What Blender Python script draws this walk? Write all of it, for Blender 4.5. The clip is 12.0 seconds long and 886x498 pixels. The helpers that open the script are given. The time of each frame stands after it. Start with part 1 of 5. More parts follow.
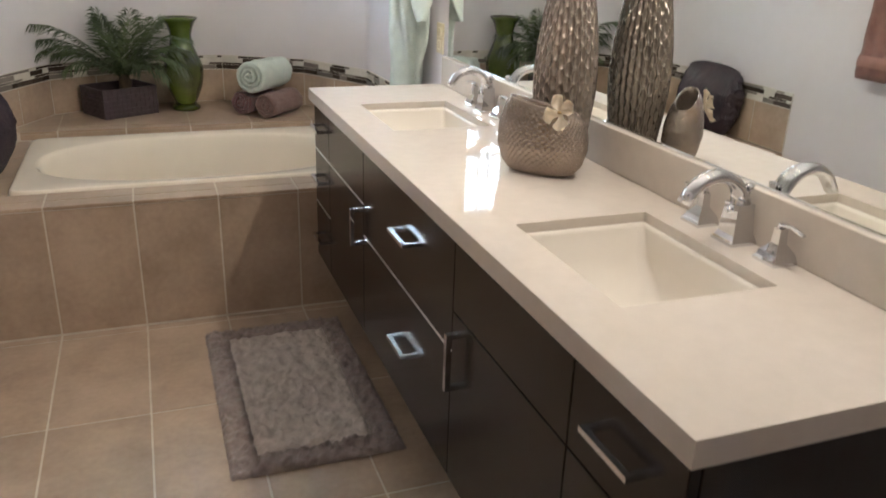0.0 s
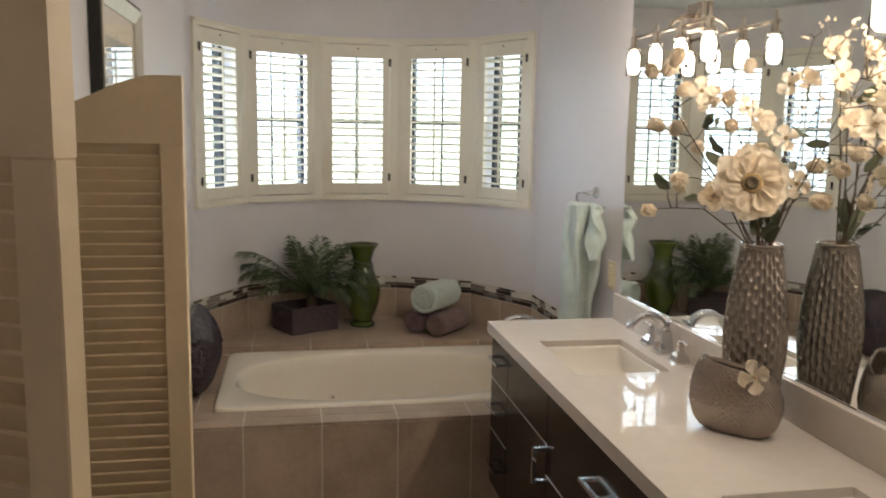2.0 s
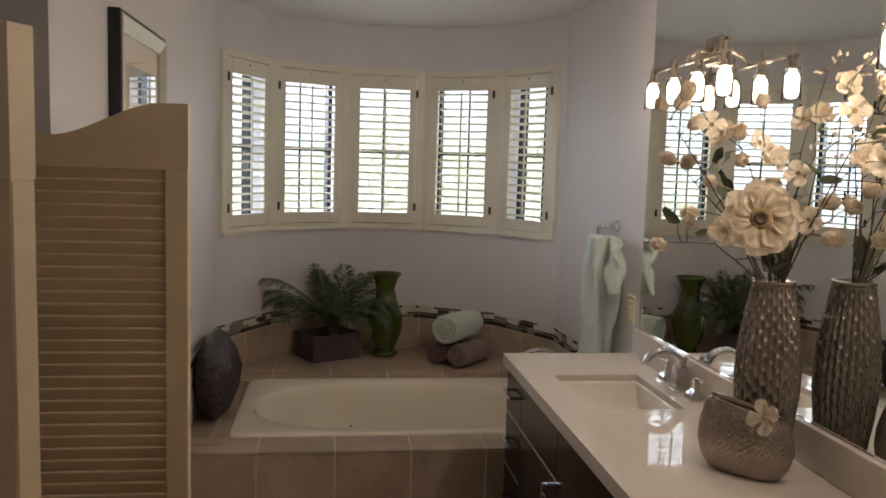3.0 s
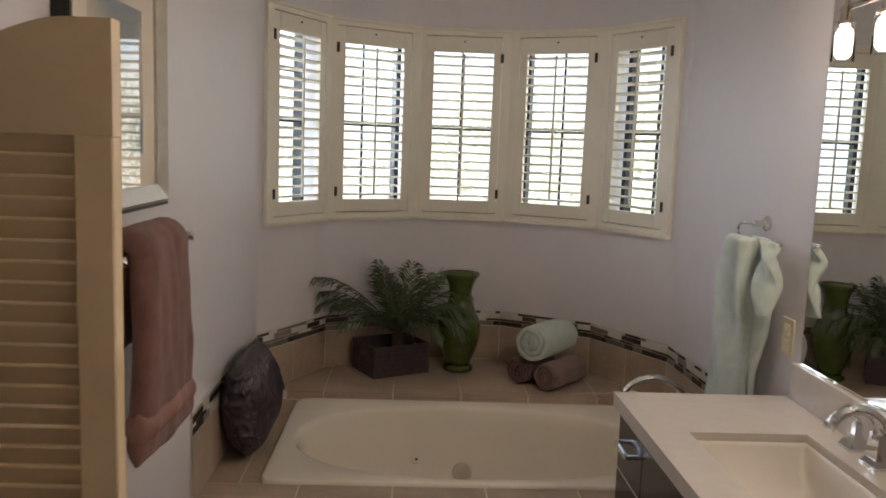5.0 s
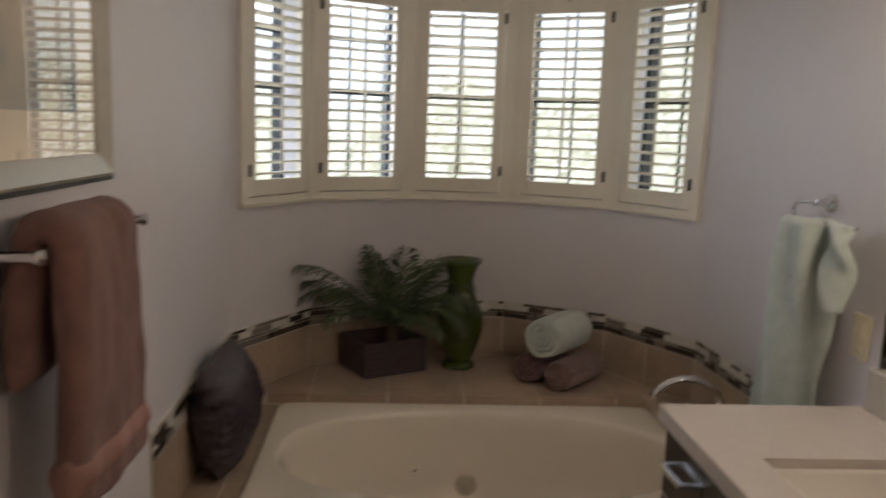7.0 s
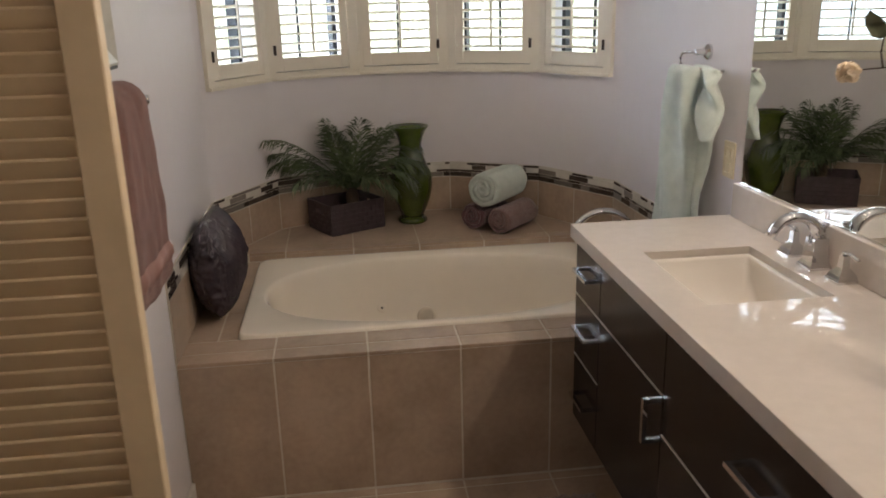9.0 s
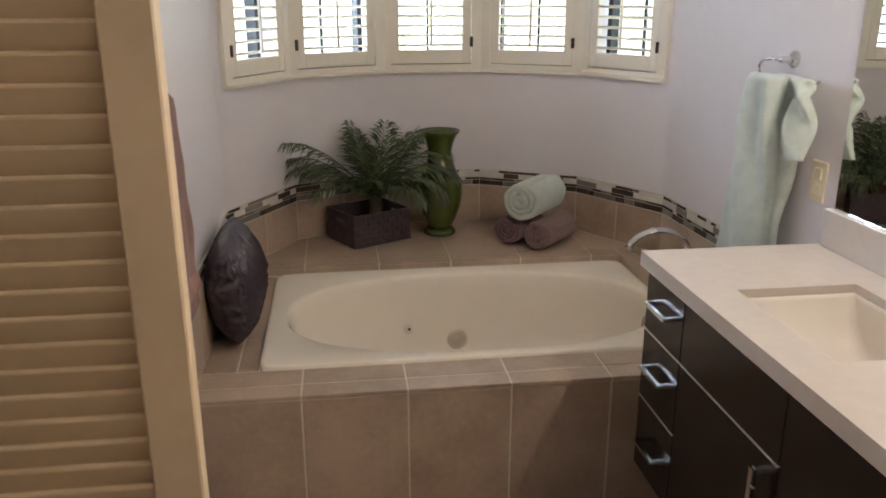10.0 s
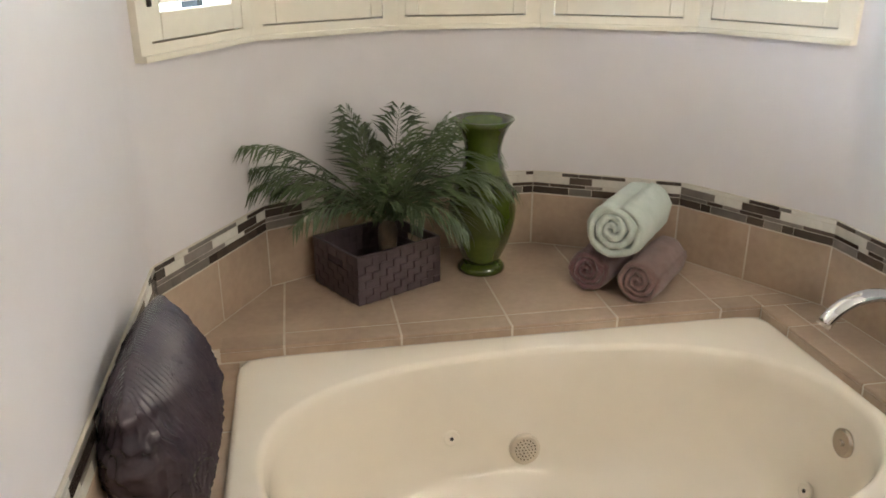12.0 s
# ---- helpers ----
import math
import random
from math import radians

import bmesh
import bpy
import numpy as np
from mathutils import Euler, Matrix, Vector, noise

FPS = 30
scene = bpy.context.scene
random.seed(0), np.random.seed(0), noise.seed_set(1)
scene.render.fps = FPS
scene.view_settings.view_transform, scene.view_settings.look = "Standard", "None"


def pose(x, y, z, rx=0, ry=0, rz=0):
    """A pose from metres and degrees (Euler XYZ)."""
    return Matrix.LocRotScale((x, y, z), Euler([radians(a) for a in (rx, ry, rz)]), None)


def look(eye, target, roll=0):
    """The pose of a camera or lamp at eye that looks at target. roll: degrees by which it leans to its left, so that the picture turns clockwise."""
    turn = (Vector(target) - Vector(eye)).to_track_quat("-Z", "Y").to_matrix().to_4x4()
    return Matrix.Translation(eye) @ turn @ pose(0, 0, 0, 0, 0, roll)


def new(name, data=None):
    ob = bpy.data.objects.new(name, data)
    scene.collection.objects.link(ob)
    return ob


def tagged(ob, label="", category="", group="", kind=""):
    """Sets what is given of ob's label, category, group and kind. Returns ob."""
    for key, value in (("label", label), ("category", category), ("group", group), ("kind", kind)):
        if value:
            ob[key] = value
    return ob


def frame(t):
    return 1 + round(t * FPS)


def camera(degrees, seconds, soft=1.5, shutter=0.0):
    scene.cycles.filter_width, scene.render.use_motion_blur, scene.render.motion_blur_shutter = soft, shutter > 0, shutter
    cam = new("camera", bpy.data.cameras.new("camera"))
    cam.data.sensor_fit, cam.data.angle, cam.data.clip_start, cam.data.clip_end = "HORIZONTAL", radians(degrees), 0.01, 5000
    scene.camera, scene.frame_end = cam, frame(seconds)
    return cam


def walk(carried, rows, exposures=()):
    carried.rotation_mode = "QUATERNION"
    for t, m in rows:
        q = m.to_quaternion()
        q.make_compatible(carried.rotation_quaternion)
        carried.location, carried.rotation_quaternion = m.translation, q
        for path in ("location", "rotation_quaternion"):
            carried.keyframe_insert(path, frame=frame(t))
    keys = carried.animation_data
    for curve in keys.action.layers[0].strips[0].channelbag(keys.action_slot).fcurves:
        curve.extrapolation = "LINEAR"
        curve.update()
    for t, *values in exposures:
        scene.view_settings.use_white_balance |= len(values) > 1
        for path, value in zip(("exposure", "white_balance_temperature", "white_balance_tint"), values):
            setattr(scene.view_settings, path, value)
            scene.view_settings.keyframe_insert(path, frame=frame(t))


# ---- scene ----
cam = camera(58.1, 12.0, soft=1.7, shutter=0.3)
PATH = [
    (0, (-0.03, 0.176, 1.458), (0.627, 1.918, 0.728), 1.9),
    (0.5, (-0.077, 0.092, 1.434), (0.527, 1.823, 0.634), -0.0),
    (1, (-0.162, 0.094, 1.445), (0.423, 1.837, 0.66), -0.3),
    (1.3, (-0.183, 0.118, 1.484), (0.402, 1.92, 0.842), 0.2),
    (1.5, (-0.206, 0.126, 1.529), (0.376, 1.975, 1.034), 1.0),
    (1.8, (-0.224, 0.136, 1.588), (0.256, 2.049, 1.262), 1.2),
    (2, (-0.215, 0.127, 1.647), (0.147, 2.074, 1.365), 1.0),
    (2.5, (-0.165, 0.125, 1.652), (0.12, 2.093, 1.436), 1.6),
    (3, (-0.135, 0.116, 1.646), (0.134, 2.087, 1.439), 1.8),
    (3.2, (-0.109, 0.105, 1.658), (0.156, 2.076, 1.445), 2.1),
    (4.8, (-0.092, 0.738, 1.616), (-0.015, 2.72, 1.361), 1.7),
    (5, (-0.081, 0.87, 1.622), (-0.004, 2.852, 1.368), 2.1),
    (5.5, (-0.083, 1.178, 1.609), (0.095, 3.156, 1.376), 2.3),
    (6, (-0.108, 1.431, 1.6), (0.41, 3.35, 1.381), 3.1),
    (6.5, (-0.13, 1.421, 1.606), (0.398, 3.335, 1.361), 3.8),
    (7, (-0.145, 1.278, 1.578), (-0.016, 3.252, 1.279), 2.1),
    (7.2, (-0.149, 1.204, 1.562), (-0.148, 3.167, 1.18), 1.4),
    (8.8, (-0.112, 0.796, 1.593), (0.061, 2.733, 1.125), -0.5),
    (9, (-0.155, 0.803, 1.591), (0.073, 2.701, 1.0), -1.4),
    (9.5, (-0.281, 0.901, 1.607), (-0.031, 2.79, 0.998), -1.1),
    (10, (-0.295, 1.132, 1.588), (-0.043, 3.023, 0.987), 0.0),
    (10.5, (-0.28, 1.462, 1.543), (-0.025, 3.35, 0.936), 0.5),
    (11, (-0.353, 1.838, 1.535), (-0.086, 3.72, 0.912), -0.4),
    (11.5, (-0.362, 2.173, 1.529), (-0.029, 4.028, 0.861), -0.4),
    (12, (-0.372, 2.394, 1.504), (-0.037, 4.23, 0.787), -0.0),
]
EXPOSURES = [(0.0, 0.8, 5950, 10), (0.5, 1.22, 5900, 10), (1.2, 1.32, 5900, 10), (1.6, 0.78, 6050, 10), (2.1, -0.15, 6500, 11), (2.5, -0.62, 6700, 14), (3.2, -0.6, 6700, 16),
             (4.8, -0.4, 6650, 16), (5.4, -0.75, 6750, 18), (6.6, -0.95, 6850, 19), (7.2, -0.66, 6850, 17), (8.8, -0.2, 6550, 16), (9.5, 0.26, 6400, 16), (10.5, 0.25, 6250, 15),
             (11.0, 0.66, 6200, 12), (11.5, 0.82, 6220, 10), (12.0, 1.0, 6250, 9)]
walk(cam, [(t, look(eye, aim, roll)) for t, eye, aim, roll in PATH], EXPOSURES)

# ---- light ----
world = bpy.data.worlds.new("world")
scene.world = world
world.use_nodes = True
wn = world.node_tree.nodes
sky = wn.new("ShaderNodeTexSky")
sky.sky_type, sky.sun_disc = "NISHITA", False
sky.sun_elevation, sky.sun_rotation = radians(55), radians(200)
wn["Background"].inputs[1].default_value = 0.12
world.node_tree.links.new(sky.outputs[0], wn["Background"].inputs[0])
sun_data = bpy.data.lights.new("sun", "SUN")
sun_data.energy, sun_data.angle, sun_data.color = 3.0, radians(0.6), (1.0, 0.95, 0.87)
sun = new("sun", sun_data)
sun.matrix_world = pose(0, 8, 6, 35, 0, 160)
GLOW = 10.0       # glow of the backdrop sheet behind the windows, which also lights the room
BULB_WATTS = 2.2
BULB_GLOW = 16.0

# ---- materials ----


def mat(name, color, rough=0.5, metal=0.0, var=0.12, scale=6.0, bump=0.0, bump_scale=60.0, random_tint=0.0, spec=0.5,
        second=None, coat=0.0, sheen=0.0, stretch=(1, 1, 1), rough_var=0.1):
    """A surface with two scales of colour variation, grain relief and uneven gloss."""
    m = bpy.data.materials.new(name)
    m.use_nodes = True
    nt = m.node_tree
    n, l = nt.nodes, nt.links
    b = n["Principled BSDF"]
    tc = n.new("ShaderNodeTexCoord")
    mp = n.new("ShaderNodeMapping")
    mp.inputs["Scale"].default_value = stretch
    geo = n.new("ShaderNodeNewGeometry")
    l.new(geo.outputs["Position"], mp.inputs[0])
    big, fine = n.new("ShaderNodeTexNoise"), n.new("ShaderNodeTexNoise")
    big.inputs["Scale"].default_value, big.inputs["Detail"].default_value = scale, 4.0
    fine.inputs["Scale"].default_value, fine.inputs["Detail"].default_value = scale * 9, 3.0
    for t in (big, fine):
        l.new(mp.outputs[0], t.inputs[0])
    mix = n.new("ShaderNodeMath")
    mix.operation = "MULTIPLY_ADD"
    mix.inputs[1].default_value = 0.35
    l.new(fine.outputs[0], mix.inputs[0])
    l.new(big.outputs[0], mix.inputs[2])
    ramp = n.new("ShaderNodeValToRGB")
    c2 = second or tuple(c * (1 - var) for c in color)
    c1 = color if second else tuple(min(1, c * (1 + var)) for c in color)
    ramp.color_ramp.elements[0].position, ramp.color_ramp.elements[1].position = 0.42, 0.88
    ramp.color_ramp.elements[0].color, ramp.color_ramp.elements[1].color = (*c2, 1), (*c1, 1)
    l.new(mix.outputs[0], ramp.inputs[0])
    out = ramp.outputs[0]
    if random_tint:
        info = n.new("ShaderNodeObjectInfo")
        rng = n.new("ShaderNodeMapRange")
        rng.inputs["To Min"].default_value, rng.inputs["To Max"].default_value = 1 - random_tint, 1 + random_tint
        hsv = n.new("ShaderNodeHueSaturation")
        l.new(info.outputs["Random"], rng.inputs[0])
        l.new(rng.outputs[0], hsv.inputs["Value"])
        l.new(out, hsv.inputs["Color"])
        out = hsv.outputs[0]
    l.new(out, b.inputs["Base Color"])
    rr = n.new("ShaderNodeMapRange")
    rr.inputs["From Min"].default_value, rr.inputs["From Max"].default_value = 0.3, 0.7
    rr.inputs["To Min"].default_value, rr.inputs["To Max"].default_value = max(0.02, rough * (1 - rough_var)), min(1, rough * (1 + rough_var))
    l.new(big.outputs[0], rr.inputs[0])
    l.new(rr.outputs[0], b.inputs["Roughness"])
    b.inputs["Metallic"].default_value = metal
    b.inputs["Specular IOR Level"].default_value = spec
    b.inputs["Coat Weight"].default_value = coat
    b.inputs["Coat Roughness"].default_value = 0.06
    b.inputs["Sheen Weight"].default_value = sheen
    if bump:
        t = n.new("ShaderNodeTexNoise")
        t.inputs["Scale"].default_value, t.inputs["Detail"].default_value = bump_scale, 4.0
        l.new(mp.outputs[0], t.inputs[0])
        bn = n.new("ShaderNodeBump")
        bn.inputs["Strength"].default_value, bn.inputs["Distance"].default_value = bump, 0.004
        l.new(t.outputs[0], bn.inputs["Height"])
        l.new(bn.outputs[0], b.inputs["Normal"])
    return m


def glow(name, color, strength):
    m = bpy.data.materials.new(name)
    m.use_nodes = True
    b = m.node_tree.nodes["Principled BSDF"]
    b.inputs["Base Color"].default_value = (*color, 1)
    b.inputs["Emission Color"].default_value, b.inputs["Emission Strength"].default_value = (*color, 1), strength
    return m


def glass(name, tint=(1, 1, 1), rough=0.0):
    m = bpy.data.materials.new(name)
    m.use_nodes = True
    b = m.node_tree.nodes["Principled BSDF"]
    b.inputs["Base Color"].default_value = (*tint, 1)
    b.inputs["Transmission Weight"].default_value, b.inputs["Roughness"].default_value = 1.0, rough
    b.inputs["IOR"].default_value = 1.1
    return m


def art_paper():
    """A faint watercolour wash on cream paper."""
    m = mat("art_paper", (0.55, 0.50, 0.42), 0.8, var=0.1)
    n, l = m.node_tree.nodes, m.node_tree.links
    geo = n.new("ShaderNodeNewGeometry")
    t = n.new("ShaderNodeTexNoise")
    t.inputs["Scale"].default_value, t.inputs["Detail"].default_value = 5.0, 5.0
    l.new(geo.outputs["Position"], t.inputs[0])
    r = n.new("ShaderNodeValToRGB")
    r.color_ramp.elements[0].position, r.color_ramp.elements[1].position = 0.4, 0.62
    r.color_ramp.elements[0].color, r.color_ramp.elements[1].color = (0.16, 0.22, 0.26, 1), (0.50, 0.44, 0.34, 1)
    l.new(t.outputs[0], r.inputs[0])
    l.new(r.outputs[0], n["Principled BSDF"].inputs["Base Color"])
    return m


def garden_backdrop():
    """Distance outside the windows, as a glowing sheet: pale sky above, blotchy greenery below."""
    m = bpy.data.materials.new("garden_distance")
    m.use_nodes = True
    n, l = m.node_tree.nodes, m.node_tree.links
    geo = n.new("ShaderNodeNewGeometry")
    sep = n.new("ShaderNodeSeparateXYZ")
    l.new(geo.outputs["Position"], sep.inputs[0])
    a, c = n.new("ShaderNodeTexNoise"), n.new("ShaderNodeTexNoise")
    a.inputs["Scale"].default_value, a.inputs["Detail"].default_value = 26.0, 12.0
    c.inputs["Scale"].default_value, c.inputs["Detail"].default_value = 0.55, 3.0
    for t in (a, c):
        l.new(geo.outputs["Position"], t.inputs[0])
    leaves = n.new("ShaderNodeValToRGB")
    e = leaves.color_ramp.elements
    e[0].position, e[0].color = 0.34, (0.27, 0.30, 0.24, 1)
    e[1].position, e[1].color = 0.62, (0.84, 0.92, 0.97, 1)
    k = e.new(0.49)
    k.color = (0.48, 0.56, 0.42, 1)
    l.new(a.outputs[0], leaves.inputs[0])
    edge = n.new("ShaderNodeMath")
    edge.operation = "MULTIPLY_ADD"
    edge.inputs[1].default_value = 2.4
    l.new(c.outputs[0], edge.inputs[0])
    west = n.new("ShaderNodeMath")
    west.operation = "MULTIPLY_ADD"
    west.inputs[1].default_value = -0.22
    l.new(sep.outputs[0], west.inputs[0])
    l.new(sep.outputs[2], west.inputs[2])
    l.new(west.outputs[0], edge.inputs[2])
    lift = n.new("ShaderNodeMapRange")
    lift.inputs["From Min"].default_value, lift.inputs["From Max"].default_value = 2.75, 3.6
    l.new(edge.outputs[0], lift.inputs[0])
    mix = n.new("ShaderNodeMix")
    mix.data_type = "RGBA"
    l.new(lift.outputs[0], mix.inputs[0])
    l.new(leaves.outputs[0], mix.inputs[6])
    mix.inputs[7].default_value = (0.72, 0.87, 1.0, 1)
    em = n.new("ShaderNodeEmission")
    # emission rises upwards past the view and westwards, to light the room
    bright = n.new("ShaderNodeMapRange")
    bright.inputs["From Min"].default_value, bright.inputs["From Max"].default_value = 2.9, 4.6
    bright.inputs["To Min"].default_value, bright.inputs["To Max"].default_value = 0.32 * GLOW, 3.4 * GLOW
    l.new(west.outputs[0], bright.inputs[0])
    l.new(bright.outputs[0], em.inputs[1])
    l.new(mix.outputs[2], em.inputs[0])
    l.new(em.outputs[0], n["Material Output"].inputs[0])
    return m


WALL = mat("wall_paint", (0.72, 0.685, 0.70), 0.42, var=0.03, scale=2.0, bump=0.08, bump_scale=90)
CEIL = mat("ceiling_paint", (0.78, 0.78, 0.78), 0.8, var=0.03, scale=2.0, bump=0.1, bump_scale=70)
TILE = mat("tan_porcelain_tile", (0.50, 0.38, 0.285), 0.3, second=(0.34, 0.25, 0.18), scale=5.0, random_tint=0.08, bump=0.04, bump_scale=40, rough_var=0.04)
GROUT = mat("pale_grout", (0.62, 0.57, 0.49), 0.85, var=0.12, scale=20, bump=0.2, bump_scale=200)
TUB = mat("cream_acrylic", (0.86, 0.785, 0.675), 0.05, var=0.02, scale=3.0)
QUARTZ = mat("white_quartz", (0.635, 0.57, 0.505), 0.04, var=0.03, scale=30.0, rough_var=0.1, spec=0.16)
PORCELAIN = mat("sink_porcelain", (0.82, 0.765, 0.69), 0.1, var=0.02, scale=4.0)
ESPRESSO = mat("espresso_wood", (0.017, 0.0112, 0.009), 0.20, var=0.3, scale=5.0, stretch=(1, 1, 8), spec=0.28, rough_var=0.03)
DARK_GAP = mat("cabinet_inside", (0.010, 0.008, 0.007), 0.7, var=0.2)
CHROME = mat("polished_chrome", (0.70, 0.70, 0.72), 0.04, 1.0, var=0.04, scale=15)
NICKEL = mat("brushed_nickel", (0.48, 0.42, 0.36), 0.25, 1.0, var=0.06, scale=25)
# bright material for the painted glint along cabinet front edges
EDGE_GLINT = mat("pale_edge_glint", (0.62, 0.60, 0.57), 0.4, 0.6, var=0.05)
SHUTTER = mat("shutter_paint", (0.80, 0.745, 0.63), 0.42, var=0.04, scale=5.0)
DOOR_PAINT = mat("door_paint", (0.80, 0.635, 0.42), 0.45, var=0.06, scale=5.0, bump=0.05, bump_scale=50)
TRIM = mat("white_trim_paint", (0.76, 0.73, 0.67), 0.45, var=0.04)
BRONZE_FRAME = mat("dark_bronze_frame", (0.03, 0.032, 0.036), 0.4, 0.3, var=0.15)
HINGE_AND_GAP = mat("dark_hinge_and_gap_shade", (0.05, 0.04, 0.035), 0.4, 0.8, var=0.2)
TAUPE = mat("taupe_metallic_glaze", (0.31, 0.265, 0.225), 0.17, 0.7, var=0.18, scale=12, coat=0.35, rough_var=0.03)
VASE_INSIDE = mat("vase_inside", (0.03, 0.025, 0.02), 0.7, var=0.2)
GREEN_GLAZE = mat("green_glass_glaze", (0.075, 0.105, 0.010), 0.08, second=(0.026, 0.048, 0.006), scale=7, coat=0.8)
WOVEN = mat("woven_strap", (0.075, 0.052, 0.058), 0.55, var=0.25, scale=30, random_tint=0.2, bump=0.3, bump_scale=160)
OVAL_GLAZE = mat("pale_taupe_metallic_glaze", (0.34, 0.28, 0.235), 0.2, 0.8, var=0.14, scale=12, coat=0.35, rough_var=0.03)
MAUVE = mat("mauve_terry", (0.27, 0.130, 0.105), 0.95, second=(0.165, 0.076, 0.062), scale=22, bump=0.9, bump_scale=420, sheen=0.2)
MAUVE_ROLL = mat("dusty_mauve_terry", (0.27, 0.165, 0.150), 0.95, second=(0.19, 0.112, 0.102), scale=22, bump=0.9, bump_scale=420, sheen=0.3)
MAUVE_BAND = mat("mauve_satin_band", (0.31, 0.16, 0.13), 0.65, var=0.1, scale=30, bump=0.25, bump_scale=300)
PLUM = mat("plum_terry", (0.19, 0.085, 0.09), 0.95, second=(0.11, 0.05, 0.053), scale=22, bump=0.9, bump_scale=420, sheen=0.5)
MINT = mat("mint_terry", (0.66, 0.735, 0.675), 0.95, second=(0.52, 0.605, 0.55), scale=22, bump=0.9, bump_scale=420, sheen=0.4)
SATIN = mat("charcoal_plum_satin", (0.066, 0.046, 0.056), 0.2, second=(0.036, 0.027, 0.038), scale=12, bump=0.05, bump_scale=160, rough_var=0.02)
RUG_EDGE = mat("taupe_shag", (0.36, 0.285, 0.265), 0.98, second=(0.20, 0.155, 0.145), scale=35, bump=1.0, bump_scale=260, sheen=0.4)
RUG_MID = mat("pale_taupe_shag", (0.66, 0.575, 0.53), 0.98, second=(0.45, 0.38, 0.345), scale=30, bump=1.0, bump_scale=260, sheen=0.4)
LEAF = mat("palm_leaf", (0.13, 0.175, 0.075), 0.42, second=(0.030, 0.048, 0.026), scale=9, random_tint=0.25)
BARK = mat("palm_trunk", (0.09, 0.065, 0.04), 0.9, var=0.4, scale=30, bump=0.6, bump_scale=90)
PETAL = mat("cream_silk_petal", (0.90, 0.80, 0.65), 0.7, second=(0.80, 0.67, 0.50), scale=18, random_tint=0.08, bump=0.2, bump_scale=90)
pn, pl = PETAL.node_tree.nodes, PETAL.node_tree.links
thin_petal, petal_mix = pn.new("ShaderNodeBsdfTranslucent"), pn.new("ShaderNodeMixShader")
pl.new(pn["Principled BSDF"].inputs["Base Color"].links[0].from_socket, thin_petal.inputs[0])
petal_mix.inputs[0].default_value = 0.42
pl.new(pn["Principled BSDF"].outputs[0], petal_mix.inputs[1])
pl.new(thin_petal.outputs[0], petal_mix.inputs[2])
pl.new(petal_mix.outputs[0], pn["Material Output"].inputs[0])
PETAL_EYE = mat("flower_eye", (0.30, 0.20, 0.09), 0.8, var=0.3, scale=80, bump=0.6, bump_scale=200)
STEM = mat("brown_green_stem", (0.085, 0.058, 0.032), 0.7, var=0.3, scale=20)
SILK_LEAF = mat("dull_green_leaf", (0.09, 0.10, 0.055), 0.65, var=0.3, scale=20, random_tint=0.2)
MOS_DARK = mat("brown_glass_tile", (0.072, 0.056, 0.046), 0.14, var=0.25, scale=20, random_tint=0.35)
MOS_MID = mat("grey_stone_tile", (0.19, 0.165, 0.145), 0.34, var=0.2, scale=20, random_tint=0.25, rough_var=0.03)
MOS_PALE = mat("cream_marble_tile", (0.68, 0.65, 0.59), 0.25, var=0.1, scale=15, random_tint=0.05)
FRAME_SILVER = mat("champagne_frame", (0.58, 0.53, 0.45), 0.34, 0.75, var=0.08, scale=20, rough_var=0.03)
FRAME_BLACK = mat("black_frame_edge", (0.012, 0.011, 0.010), 0.4, var=0.2)
MATBOARD = mat("cream_matboard", (0.74, 0.66, 0.54), 0.85, var=0.03)
ART = art_paper()
SWITCH_IVORY = mat("ivory_plastic", (0.74, 0.65, 0.46), 0.35, var=0.03)
BLACK_PLASTIC = mat("black_plastic", (0.012, 0.012, 0.013), 0.35, var=0.2)
PLATE_GREY = mat("brushed_plate", (0.42, 0.41, 0.40), 0.35, 0.7, var=0.08)
GRILLE = mat("beige_grille", (0.64, 0.56, 0.45), 0.4, var=0.1, scale=30)
PANE = glass("window_glass")
GLAZING = glass("picture_glass")
GLAZING.node_tree.nodes["Principled BSDF"].inputs["IOR"].default_value = 1.5
SHADE = glass("clear_shade", (1.0, 0.98, 0.95), 0.05)
SHADE.node_tree.nodes["Principled BSDF"].inputs["IOR"].default_value = 1.04
BULB = glow("lit_bulb", (1.0, 0.88, 0.72), BULB_GLOW)
GARDEN = garden_backdrop()
GRASS = mat("garden_ground", (0.10, 0.12, 0.06), 0.9, var=0.4, scale=3)
STUCCO = mat("outside_stucco", (0.55, 0.50, 0.43), 0.9, var=0.1, scale=4, bump=0.4, bump_scale=60)
MIRROR = bpy.data.materials.new("mirror_silver")
MIRROR.use_nodes = True
MIRROR.node_tree.nodes["Principled BSDF"].inputs["Base Color"].default_value = (0.86, 0.88, 0.86, 1)
MIRROR.node_tree.nodes["Principled BSDF"].inputs["Metallic"].default_value = 1.0
MIRROR.node_tree.nodes["Principled BSDF"].inputs["Roughness"].default_value = 0.01

# ---- mesh helpers ----


def thing(name, label, category, m=None, group="", kind=""):
    ob = new(name)
    ob.empty_display_size = 0.05
    ob.matrix_world = m or Matrix()
    return tagged(ob, label, category, group, kind)


def mesh_of(bm, name, material, smooth=False):
    me = bpy.data.meshes.new(name)
    bmesh.ops.recalc_face_normals(bm, faces=bm.faces)
    if smooth:
        for f in bm.faces:
            f.smooth = True
    bm.to_mesh(me)
    bm.free()
    for mt in (material if isinstance(material, (list, tuple)) else [material]):
        me.materials.append(mt)
    return me


